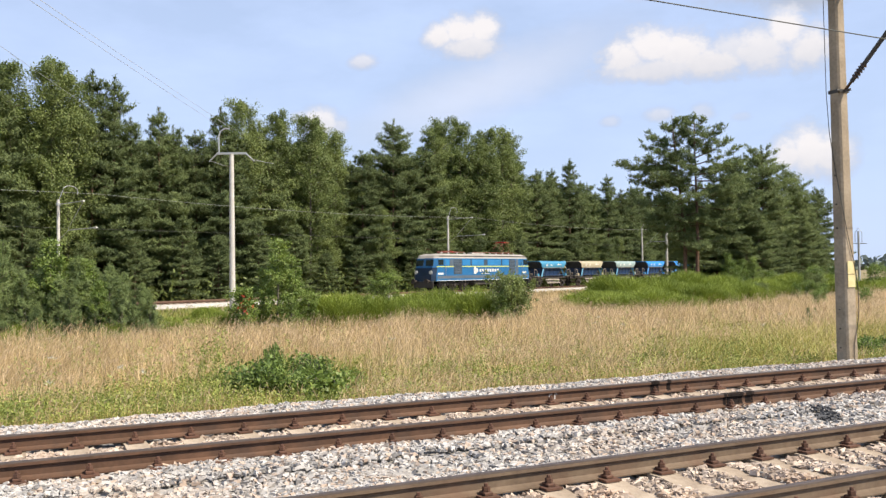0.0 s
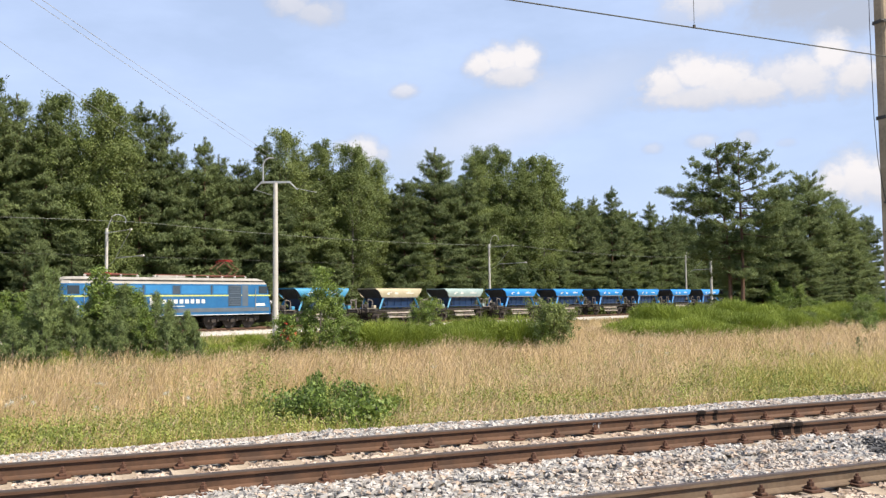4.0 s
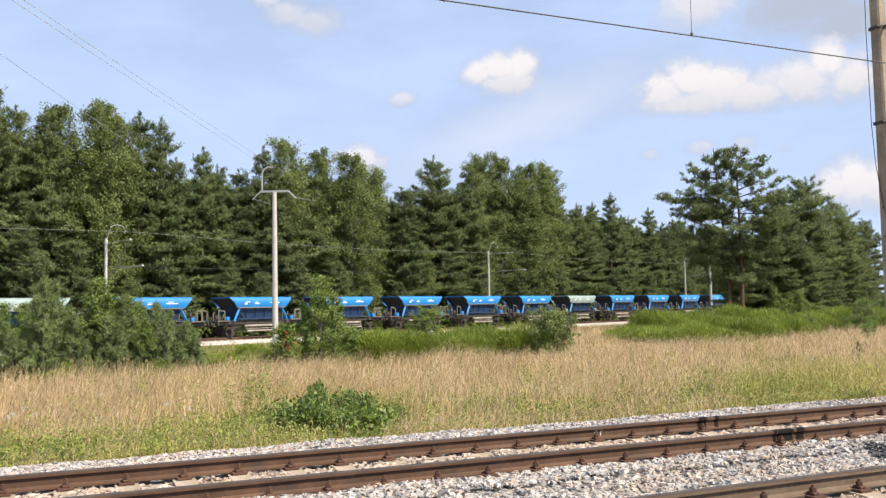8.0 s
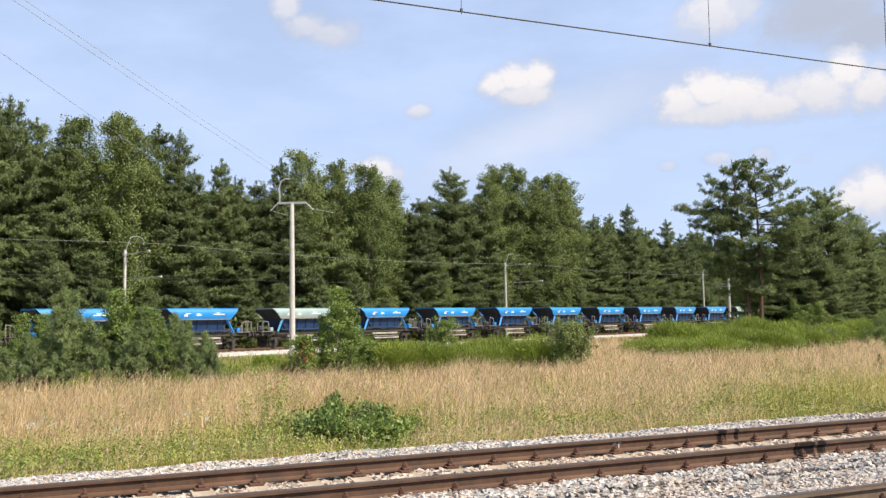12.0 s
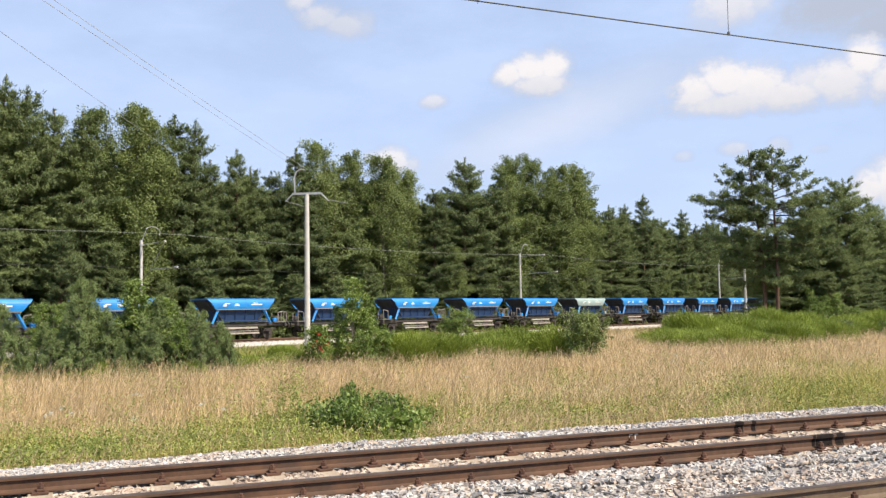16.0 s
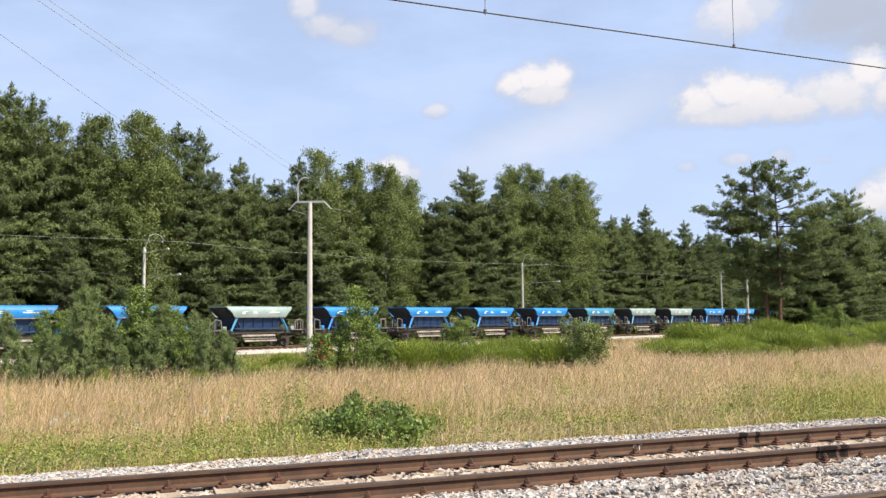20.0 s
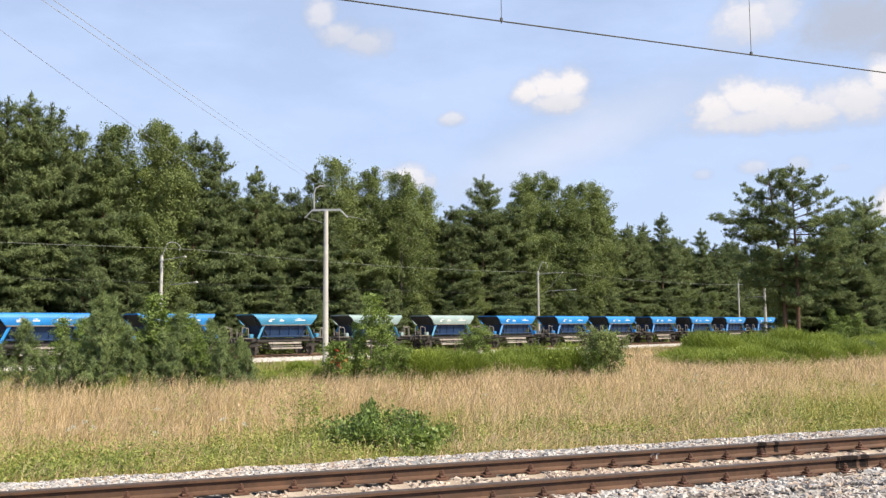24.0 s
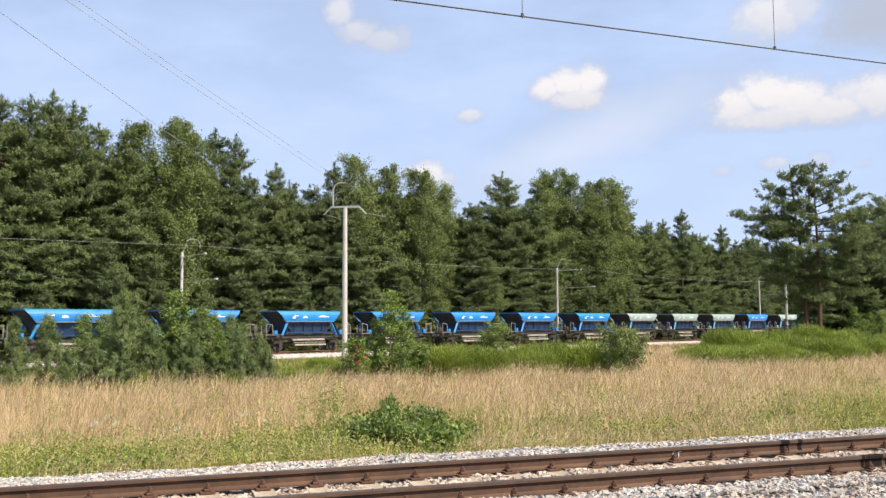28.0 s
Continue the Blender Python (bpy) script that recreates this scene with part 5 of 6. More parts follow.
def broadleaf(seed, H=18.0, base=0.2, radius=2.6, clumps=260, leaf_size=0.16, per=48, mat=M_LEAF, bark=M_BARK_GREY, clump=0.55, droop=0.0, limbs=46, rise=0.9, taper=0.6, label="tall birch with light green leaves", name="birch_tree", group="forest trees", category="tree"):
    """Leafy tree or shrub: ascending limbs, twigs, and loose clumps of single leaves over an uneven crown."""
    r = np.random.RandomState(seed)
    ss = np.linspace(0, 1, 8)
    bend = r.normal(size=2) * 0.02 * H
    axis = lambda s: np.array([bend[0] * s * s, bend[1] * math.sin(2 * s), H * s])
    wood = [tube_points([axis(s * 0.94) for s in ss], [0.0085 * H * (1 - 0.95 * s) + 0.006 for s in ss], 7)]
    tips = []
    for k in range(limbs):
        s = base * 0.8 + (0.93 - base * 0.8) * (k + r.rand()) / limbs
        rel = max(0, (s - base) / (1 - base))
        reach = radius * (min(1, 0.60 + 1.3 * rel) * (1 - rel) ** taper + 0.05) * r.uniform(0.55, 1.2)
        a = 2.4 * k + r.normal() * 0.5
        p0 = axis(s)
        p2 = p0 + np.array([math.cos(a) * reach, math.sin(a) * reach, reach * rise * r.uniform(0.5, 1.2)])
        p2[2] = min(p2[2], H * 0.985)
        p1 = (p0 + p2) / 2 + np.array([0, 0, -0.08 * reach])
        wood.append(tube_points([p0, p1, p2], [0.012 * reach + 0.002 * H ** 0.5, 0.008 * reach + 0.003, 0.003], 4))
        tips.append((p0, p1, p2, reach))
    spots, pull = [], []
    for k in range(clumps):
        p0, p1, p2, reach = tips[k % len(tips)]
        f = 0.30 + 0.75 * r.rand() ** 0.75
        c = p0 * (1 - f) ** 2 + 2 * p1 * f * (1 - f) + p2 * f * f + r.normal(size=3) * 0.14 * reach
        size = clump * r.uniform(0.55, 1.2)
        ball = r.normal(size=(per, 3))
        ball *= r.uniform(0.25, 1.0, (per, 1)) ** 0.6 / np.linalg.norm(ball, axis=1, keepdims=True)
        v = c + ball * [size, size, size * (0.75 + droop)]
        v[:, 2] -= droop * size * (ball[:, 0] ** 2 + ball[:, 1] ** 2)
        v[:, 2] = np.maximum(v[:, 2], 0.02)
        spots.append(v)
        away = c - p0
        pull.append(ball * 0.9 + away / (np.linalg.norm(away) + 0.1) * 0.5 + [0, 0, 0.35] + r.normal(size=(per, 3)) * 0.3)
    leaf = [blades(np.concatenate(spots), 1, leaf_size, leaf_size * 0.62, np.concatenate(pull), seed + 1, leaf_size * 0.3, True)]
    return plant(name, label, category, group, wood, bark, leaf, mat)


def place(kind, x, y, scale, turn, stretch=1.0, sink=0.1):
    m = Matrix.Translation((x, y, ground_z(x, y) - sink)) @ Matrix.Rotation(turn, 4, "Z") @ Matrix.Diagonal((scale, scale, scale * stretch, 1))
    return copy_thing(kind, m)


used = set()


def set_plant(kind, x, y, scale, turn, stretch=1.0, sink=0.1):
    """Uses the first-built plant itself once, then copies of it."""
    if kind.name in used:
        return place(kind, x, y, scale, turn, stretch, sink)
    used.add(kind.name)
    kind.matrix_basis = Matrix.Translation((x, y, ground_z(x, y) - sink)) @ Matrix.Rotation(turn, 4, "Z") @ Matrix.Diagonal((scale, scale, scale * stretch, 1))
    return kind


def forest():
    r = random.Random(11)
    layered = "tall pointed pine with layered dark green boughs"
    tall = [pine(21, 20, 0.12, 4.5, 0.62), pine(22, 20, 0.14, 4.7, 0.54, 21), pine(23, 20, 0.08, 4.6, 0.84, 24, spike=1.3, label=layered), pine(24, 20, 0.14, 4.6, 0.50, 21), pine(25, 20, 0.08, 4.5, 0.76, 24, spike=1.2, label=layered)]
    birch = [broadleaf(31, 20, 0.12, 3.5, 520, 0.17, 60, clump=0.62, droop=0.3, limbs=80), broadleaf(32, 20, 0.14, 3.1, 500, 0.17, 60, clump=0.56, rise=1.2, limbs=80, label="tall slender aspen with light green leaves", name="aspen_tree"), broadleaf(34, 20, 0.14, 3.4, 520, 0.17, 60, clump=0.60, droop=0.1, limbs=80)]
    edge = [pine(27, 14, 0.05, 4.0, 0.62, 22), pine(28, 14, 0.06, 4.2, 0.55, 21), pine(29, 14, 0.04, 3.8, 0.75, 22), broadleaf(33, 14, 0.06, 3.0, 380, 0.16, 56, clump=0.52, limbs=60)]
    # the skyline along the far line: place, tree height, kind (0 to 4 pines, 5 to 7 birches and aspens)
    line = [(9.5, 19.6, 0), (12.4, 20.2, 3), (15.2, 20.8, 2), (17.6, 20.4, 6), (20.0, 20.2, 1), (22.2, 20.9, 0), (24.2, 20.6, 4), (26.3, 20.9, 2), (28.4, 21.0, 1), (30.2, 20.1, 0), (32.1, 19.1, 4), (33.7, 20.5, 5), (36.4, 21.2, 7), (37.9, 19.6, 5), (40.5, 19.9, 2), (42.6, 19.9, 4), (44.3, 17.4, 0),
            (47.1, 17.7, 2), (49.2, 16.8, 1), (51.6, 16.6, 3), (53.7, 18.6, 2), (55.2, 17.9, 0), (56.7, 20.2, 5), (59.4, 18.6, 3), (62.0, 19.1, 7), (64.6, 19.5, 5), (67.2, 18.9, 5), (70.2, 18.3, 6), (72.8, 16.6, 3), (75.2, 17.4, 0), (77.8, 20.8, 1),
            (80.2, 18.8, 3), (83.6, 18.4, 1), (86.2, 20.8, 6), (89.4, 22.2, 6), (92.0, 21.9, 7), (94.2, 20.3, 6), (96.6, 21.9, 5), (100.0, 21.9, 6), (103.0, 21.2, 6), (105.9, 18.6, 4), (109.2, 17.5, 1), (112.4, 17.4, 0), (114.6, 17.8, 4), (117.6, 19.2, 2),
            (121.1, 17.2, 0), (125.4, 16.8, 3), (130.4, 18.1, 4), (134.4, 16.3, 1), (138.3, 17.5, 0), (141.6, 17.4, 3), (145.4, 16.6, 1), (150.0, 16.4, 2), (155.0, 17.0, 0), (160.5, 16.2, 3), (166.0, 16.6, 1), (172.0, 17.0, 0), (178.0, 16.6, 3), (184.0, 17.0, 1)]
    kinds = tall + birch
    for u, h, k in line:
        p = far(u, 71.0 + r.uniform(-0.9, 0.9))
        set_plant(kinds[k], p.x, p.y, (h - (0.3 if k < 5 else 0.0)) / 20, r.uniform(0, 6.28))
    # front edge, lower, with limbs nearly to the ground
    u = 6.0
    while u < 180:
        p = far(u, 67.6 + r.uniform(-0.8, 1.0))
        h = r.uniform(8.0, 13.0)
        k = r.choice((0, 1, 2, 0, 1, 2, 0, 1, 2, 3))
        set_plant(edge[k], p.x, p.y, h / 14, r.uniform(0, 6.28))
        u += r.uniform(3.6, 5.6)
    # deeper rows close the wood
    for d, share, step in ((74.6, 0.95, 2.7), (78.5, 0.99, 2.9), (83.0, 1.03, 3.2)):
        u = 4.0
        while u < 205:
            p = far(u, d + r.uniform(-1.3, 1.3))
            skyline = min((h for v, h, k in line if abs(v - u * 71 / d) < 4.5), default=16.4)
            set_plant(r.choice(tall), p.x, p.y, skyline * share * r.uniform(0.92, 1.0) / 20, r.uniform(0, 6.28))
            u += step * r.uniform(0.8, 1.2)


forest()


def wood_floor():
    """Shaded floor and undergrowth of the forest: a thick low belt of saplings."""
    r = np.random.RandomState(41)
    n = 7000
    u, d = r.uniform(10, 190, n), 66.5 + 16 * r.rand(n)
    z = r.rand(n) ** 1.6 * (2.4 + 3.4 * (d > 73))
    c = np.stack([DV.x * u + NV.x * d, DV.y * u + NV.y * d, z - 0.9], -1)
    v, f = blades(c, 6, 0.5, 0.26, (0, 0, 0.3), 42, 0.35, True)
    tagged(link("undergrowth", tri_mesh("undergrowth", v, f, [M_LEAF])), "dark leafy undergrowth along the forest edge", "undergrowth", kind="stuff")


wood_floor()


def near_clump():
    """The spreading pine and the wood beside it, on this side of the far line."""
    r = random.Random(5)
    big = spreading_pine(51, 23.6, "large spreading Scots pine with open layered crown")
    near = 0.74
    p = far(112.8, 50.0) * near
    set_plant(big, p.x, p.y, 0.77, radians(-42))
    broad = "broad bushy pine with limbs to the ground"
    a, b, c = pine(52, 18, 0.03, 5.8, 0.5, 24, 7, label=broad), pine(53, 18, 0.03, 5.6, 0.55, 25, 7, label=broad), pine(54, 18, 0.04, 5.4, 0.62, 25, 7, label=broad)
    # along the line, across it, height, kind
    for u, d, h, k in ((125.0, 50.5, 14.6, c), (127.5, 49.0, 16.6, b), (131.0, 48.0, 18.4, c), (134.0, 49.5, 18.6, b), (137.5, 48.0, 19.0, a), (141.5, 48.5, 18.8, b), (145.0, 48.0, 18.6, c), (149.0, 48.0, 18.2, a), (153.5, 47.5, 17.8, b), (158.0, 47.0, 16.4, c), (163.0, 47.5, 16.0, a),
                       (123.5, 45.5, 9.0, b), (127.0, 45.0, 11.0, a), (130.5, 44.5, 11.5, b), (135.5, 44.0, 12.0, c), (141.0, 43.5, 11.0, a), (147.0, 43.5, 10.5, b),
                       (125.0, 54.0, 13.5, a), (131.0, 54.0, 14.5, c), (137.0, 54.0, 14.5, b), (143.5, 53.5, 14.0, a), (150.5, 53.0, 13.5, c)):
        q = far(u, d) * near
        set_plant(k, q.x, q.y, ((h - 2.65) * near * (1.14 if h > 15 else 1.05) + 2.65) / 18, r.uniform(0, 6.28))


near_clump()


def young_pines():
    r = random.Random(8)
    def young(seed, H):
        q = np.random.RandomState(seed)
        wood = [tube_points([(0, 0, 0), (0.03, 0, H * 0.5), (0, 0.02, H)], [0.05, 0.03, 0.008], 6)]
        spots, pull = [], []
        for k in range(64):
            s = 0.03 + 0.93 * (k + q.rand()) / 64
            reach = (0.42 * H * (1 - s) ** 1.15 + 0.07) * q.uniform(0.6, 1.2)
            a = q.uniform(0, 6.283)
            d = np.array([math.cos(a), math.sin(a), 0.45 + 0.5 * s])
            m = int(5 + reach * 8)
            f = q.uniform(0.3, 1.05, m)[:, None]
            off = q.normal(size=(m, 3))
            spots.append(np.array([0, 0, H * s]) + d * reach * f + off * 0.07)
            pull.append(off * 0.4 + d * [1.2, 1.2, 1.2] + [0, 0, 0.3])
            wood.append(tube_points([(0, 0, H * s), tuple(np.array([0, 0, H * s]) + d * reach)], [0.018, 0.006], 4))
        leaf = [blades(np.concatenate(spots), 15, 0.20, 0.030, np.concatenate(pull), seed + 3, 0.06)]
        return plant("young_pine", "bushy young pine with soft grey-green needles at the meadow edge", "tree", "young pines", wood, M_BARK_GREY, leaf, M_PINE_YOUNG)
    kinds = [young(61, 4.0), young(62, 4.0), young(63, 4.0)]
    for x, y, h in ((-9.5, 48.5, 3.6), (-7.0, 47.0, 3.0), (-5.0, 49.5, 3.4), (-3.4, 48.0, 3.1), (-1.6, 49.6, 3.3), (-0.6, 47.2, 3.1), (0.5, 48.2, 5.0), (1.3, 46.6, 3.4), (2.5, 48.6, 4.4), (2.9, 46.4, 3.5), (3.7, 47.3, 4.2), (4.6, 48.4, 3.8), (5.2, 46.8, 3.7),
                    (6.0, 48.0, 3.4), (6.7, 47.0, 2.9), (7.2, 48.4, 2.6), (-2.4, 46.4, 2.5), (0.2, 46.0, 2.8), (3.3, 45.7, 2.9), (5.6, 45.6, 2.6), (-1.2, 46.0, 2.6), (7.0, 46.2, 2.3), (-6.2, 46.0, 2.6), (-8.2, 47.8, 3.4), (2.1, 47.4, 3.8), (4.1, 49.2, 4.2), (-0.2, 49.8, 4.2), (1.9, 45.6, 2.4), (4.4, 45.8, 2.3), (6.2, 45.9, 2.1), (-4.6, 46.6, 2.4)):
        set_plant(r.choice(kinds), 0.83 * x, 0.83 * y, (0.80 * h + 0.32) / 4.0 * r.uniform(0.84, 1.12), r.uniform(0, 6.28), 1.1, 0.04)
    for x, y, h in ((0.02, 38.95, 4.49), (3.01, 39.33, 3.75), (31.8, 27.9, 1.0), (36.4, 31.5, 0.7)):
        place(kinds[0], x, y, h / 4.0, r.uniform(0, 6.28), 1.1, 0.02)


young_pines()


def shrubs():
    r = random.Random(4)
    light = broadleaf(71, 4.4, 0.05, 0.95, 150, 0.10, 40, M_LEAF_LIGHT, clump=0.24, limbs=40, label="light green aspen sapling by the meadow", name="aspen_shrub", group="shrubs", category="shrub")
    low = broadleaf(72, 2.4, 0.03, 1.05, 130, 0.085, 40, M_LEAF_LIGHT, clump=0.22, limbs=40, taper=0.4, label="rounded light green shrub in the meadow", name="leafy_shrub", group="shrubs", category="shrub")
    dark = broadleaf(73, 2.6, 0.03, 1.35, 170, 0.10, 42, M_LEAF, clump=0.25, limbs=44, taper=0.35, label="dense dark green willow shrub", name="willow_shrub", group="shrubs", category="shrub")
    for k, x, y, s in ((light, 13.8, 47.6, 1.06), (light, 14.8, 48.2, 0.84), (light, 13.3, 48.4, 0.7), (low, 11.9, 47.6, 0.72), (low, 15.5, 47.4, 0.9), (low, 14.4, 46.9, 0.8), (low, 24.6, 57.4, 1.4), (low, 24.0, 58.0, 1.15),
                       (dark, 27.0, 45.2, 0.96), (dark, 27.7, 45.6, 0.80), (low, 26.4, 45.0, 0.75), (light, 3.9, 47.0, 0.86), (light, 4.5, 45.4, 0.6), (light, 2.46, 46.89, 1.08), (light, 2.96, 47.49, 0.89), (light, 1.2, 48.2, 0.7), (light, -0.8, 51.5, 0.8), (light, -1.8, 52.5, 0.8), (light, -11.5, 47.0, 0.9),
                       (low, 36.8, 30.0, 0.35), (light, 64.8, 66.5, 1.0), (light, 66.6, 66.2, 0.85), (low, 63.8, 65.0, 1.1), (light, 68.5, 66.8, 0.9), (low, 68.2, 64.5, 1.2), (light, 60.0, 60.5, 0.7), (low, 46.5, 56.5, 0.9), (low, 63.5, 55.0, 1.4), (low, 68.0, 56.0, 1.5), (low, 59.0, 51.5, 0.8), (low, 74, 57, 1.5), (low, 80, 60, 1.4), (low, 44, 51, 0.5), (low, 49, 50.4, 0.6), (dark, 53, 51, 0.6), (low, 57, 51, 0.75), (low, 60.5, 51.5, 0.7), (low, 64, 52, 0.9), (low, 39, 52, 0.45), (dark, 62, 53.5, 0.8), (low, 66, 53.5, 1.0), (low, 46.7, 40.3, 0.62), (low, 47.9, 40.9, 0.7), (low, 49.0, 38.6, 0.55), (low, 51.5, 40.5, 0.65)):
        if x < 28 and y < 53:
            x, y, s = 0.84 * x, 0.84 * y, 0.84 * s + 0.42 / {light: 4.4, low: 2.4, dark: 2.6}[k]
        set_plant(k, x, y, s, r.uniform(0, 6.28), 1.0, 0.03)
    # berries of the rowan
    q = np.random.RandomState(9)
    c = np.array([9.87, 38.9, 0.25]) + q.normal(size=(15, 3)) * [0.18, 0.18, 0.22]
    v, f = blades(c, 5, 0.07, 0.07, (0, 0, -0.2), 10, 0.05, True)
    rowan = broadleaf(74, 2.1, 0.05, 0.75, 70, 0.12, 24, M_LEAF_LIGHT, clump=0.22, limbs=30, label="small rowan shrub with red berries", name="rowan_shrub", group="shrubs", category="shrub")
    set_plant(rowan, 9.9, 39.3, 0.95, 0.3, 1.0, 0.03)
    b = link("berry_cluster", tri_mesh("berry_cluster", v, f, [M_BERRY]), rowan, "clusters of red berries")
    tagged(b, kind="stuff")
    b.matrix_parent_inverse = rowan.matrix_basis.inverted()


shrubs()


def belt_edge(ratio):
    """How far the hay reaches before the green belt, by direction x / y."""
    return np.interp(ratio, [-0.2, 0.3, 0.5, 0.58, 0.62, 0.655, 0.69, 0.76, 1.0, 1.08, 1.3], [37.6, 39.0, 38.2, 38.2, 62, 62, 45, 41, 44, 52, 62])


def broom():
    """Dense rounded broom bushes of fine upright green stems."""
    r = random.Random(14)
    kinds = []
    for seed in (81, 82, 83):
        q = np.random.RandomState(seed)
        n = 5200
        a, rad = q.uniform(0, 6.283, n), np.sqrt(q.rand(n))
        base = np.stack([np.cos(a) * rad * 0.75, np.sin(a) * rad * 0.75, np.zeros(n)], -1)
        top = 0.35 + 0.75 * np.sqrt(np.maximum(0, 1 - rad ** 2))
        z0 = top * np.sqrt(q.rand(n)) * 0.86
        d = np.stack([np.cos(a) * rad * 0.9, np.sin(a) * rad * 0.9, 0.95 + 0 * a], -1) + q.normal(size=(n, 3)) * 0.38
        p = base * (0.8 + 0.35 * z0[:, None]) + np.stack([0 * a, 0 * a, z0], -1)
        tip = p + d * q.uniform(0.07, 0.16, (n, 1))
        out = np.stack([np.cos(a) * rad, np.sin(a) * rad, 0.5 + 0 * a], -1)
        s = np.cross(d, out + 0.4 * q.normal(size=(n, 3)))
        s *= 0.0085 / (np.linalg.norm(s, axis=1, keepdims=True) + 1e-9)
        V = np.stack([p - s, p + s, tip], 1).reshape(-1, 3)
        ob = empty("broom_bush", "bright green broom bush of fine upright stems", "bush", "broom bushes")
        link("foliage", tri_mesh("foliage", V, np.arange(3 * n).reshape(-1, 3), [M_BROOM]), ob)
        kinds.append(ob)
    spots = []
    for k in range(50):
        ratio, y = 0.325 + 0.245 * (k + r.random()) / 50, 39.2 + r.uniform(0, 4.6)
        spots.append((ratio * y, y, r.uniform(1.05, 1.45)))
    for k in range(24):
        ratio, y = r.uniform(0.13, 0.31), r.uniform(41, 50)
        spots.append((ratio * y, y, r.uniform(0.4, 0.7)))
    for k in range(140):
        ratio, deep = 0.688 + 0.43 * r.random(), r.random()
        y = belt_edge(ratio) + 0.4 + 10 * deep
        tall = min(1, 0.45 + 8 * (ratio - 0.688))
        spots.append((ratio * y, y, (r.uniform(0.7, 1.1) + 0.75 * deep) * tall))
    for k in range(26):
        spots.append((62 + r.uniform(0, 30), 55 + r.uniform(-3, 6), r.uniform(1.1, 1.7)))
    for k in range(10):
        spots.append((6.6 + r.uniform(0, 3.4), 40.4 + r.uniform(-0.8, 1.6), r.uniform(0.45, 0.7)))
    for k in range(7):
        spots.append((-0.4 + r.uniform(0, 5), 37.9 + r.uniform(-0.3, 0.6), r.uniform(0.5, 0.9)))
    for x, y, s in spots:
        set_plant(r.choice(kinds), x, y, s, r.uniform(0, 6.28), r.uniform(0.8, 1.1), 0.03)


broom()


def bramble_kind(seed, mat, canes, width, height, leaf, label):
    """Low leafy bush at the edge of the ballast: arching canes with separate leaves, open enough to see into."""
    r = np.random.RandomState(seed)
    wood, spots, pull = [], [], []
    for k in range(canes):
        a = r.uniform(0, 6.283)
        reach = width * math.sqrt(r.rand())
        ex, ey = math.cos(a) * reach, math.sin(a) * reach * 0.8
        h = height * r.uniform(0.45, 1.0) * (1 - 0.35 * reach / width)
        b = np.array([r.normal() * 0.2 * width, r.normal() * 0.16 * width, 0])
        pts = [b, b + [ex * 0.35, ey * 0.35, h * 0.9], b + [ex, ey, h * r.uniform(0.75, 1.05)]]
        wood.append(tube_points([tuple(p) for p in pts], [0.009, 0.006, 0.002], 4))
        m = int(16 + 22 * h)
        f = r.uniform(0.22, 1.04, m)[:, None]
        v = pts[0] * (1 - f) ** 2 + 2 * pts[1] * f * (1 - f) + pts[2] * f * f + r.normal(size=(m, 3)) * 0.045
        spots.append(v)
        pull.append(np.stack([np.full(m, math.cos(a)) * 0.5, np.full(m, math.sin(a)) * 0.5, np.full(m, 0.55)], -1) + r.normal(size=(m, 3)) * 0.45)
    leaves = [blades(np.concatenate(spots), 2, leaf, leaf * 0.62, np.concatenate(pull), seed + 1, 0.035, True)]
    return plant("bramble_bush", label, "bush", "bramble bushes", wood, M_BARK_GREY, leaves, mat, "stem", "foliage")


def bramble():
    tall = bramble_kind(91, M_BRAMBLE, 58, 0.52, 1.02, 0.074, "leafy dark green bush at the edge of the ballast")
    low = bramble_kind(95, M_LEAF_LIGHT, 44, 0.42, 0.55, 0.066, "low bright green bramble at the edge of the ballast")
    set_plant(tall, 4.22, 16.13, 0.98, 0.0, 1.0, 0.02)
    place(tall, 4.84, 15.99, 0.78, 4.0, 0.95, 0.02)
    place(tall, 4.95, 17.37, 0.55, 1.2, 2.3, 0.02)
    place(tall, 5.61, 17.05, 0.92, 2.4, 1.12, 0.02)
    set_plant(low, 5.31, 15.29, 1.25, 2.1, 1.0, 0.02)
    place(low, 4.12, 17.02, 0.72, 0.8, 0.9, 0.02)
    place(low, 6.53, 17.10, 0.5, 3.0, 1.5, 0.02)
    place(tall, 19.5, 15.3, 0.85, 1.0, 0.8, 0.02)
    place(tall, 21.0, 15.6, 0.85, 2.6, 0.8, 0.02)


bramble()


# ---- meadow ----
def patch(x, y):
    """Slow variation of the meadow, about 0 to 1."""
    return 0.5 + 0.25 * np.sin(0.55 * x + 1.3 * np.sin(0.21 * y)) + 0.25 * np.sin(0.43 * y - 0.37 * x + 2 * np.sin(0.13 * x))


def meadow_spots(n, seed, y0=13.5, y1=58.0):
    r = np.random.RandomState(seed)
    y = y0 + (y1 - y0) * r.rand(n) ** 1.5
    lo, hi = -0.16 * y - 1.0, 1.30 * y + 3
    x = lo + (hi - lo) * r.rand(n)
    return x, y, r


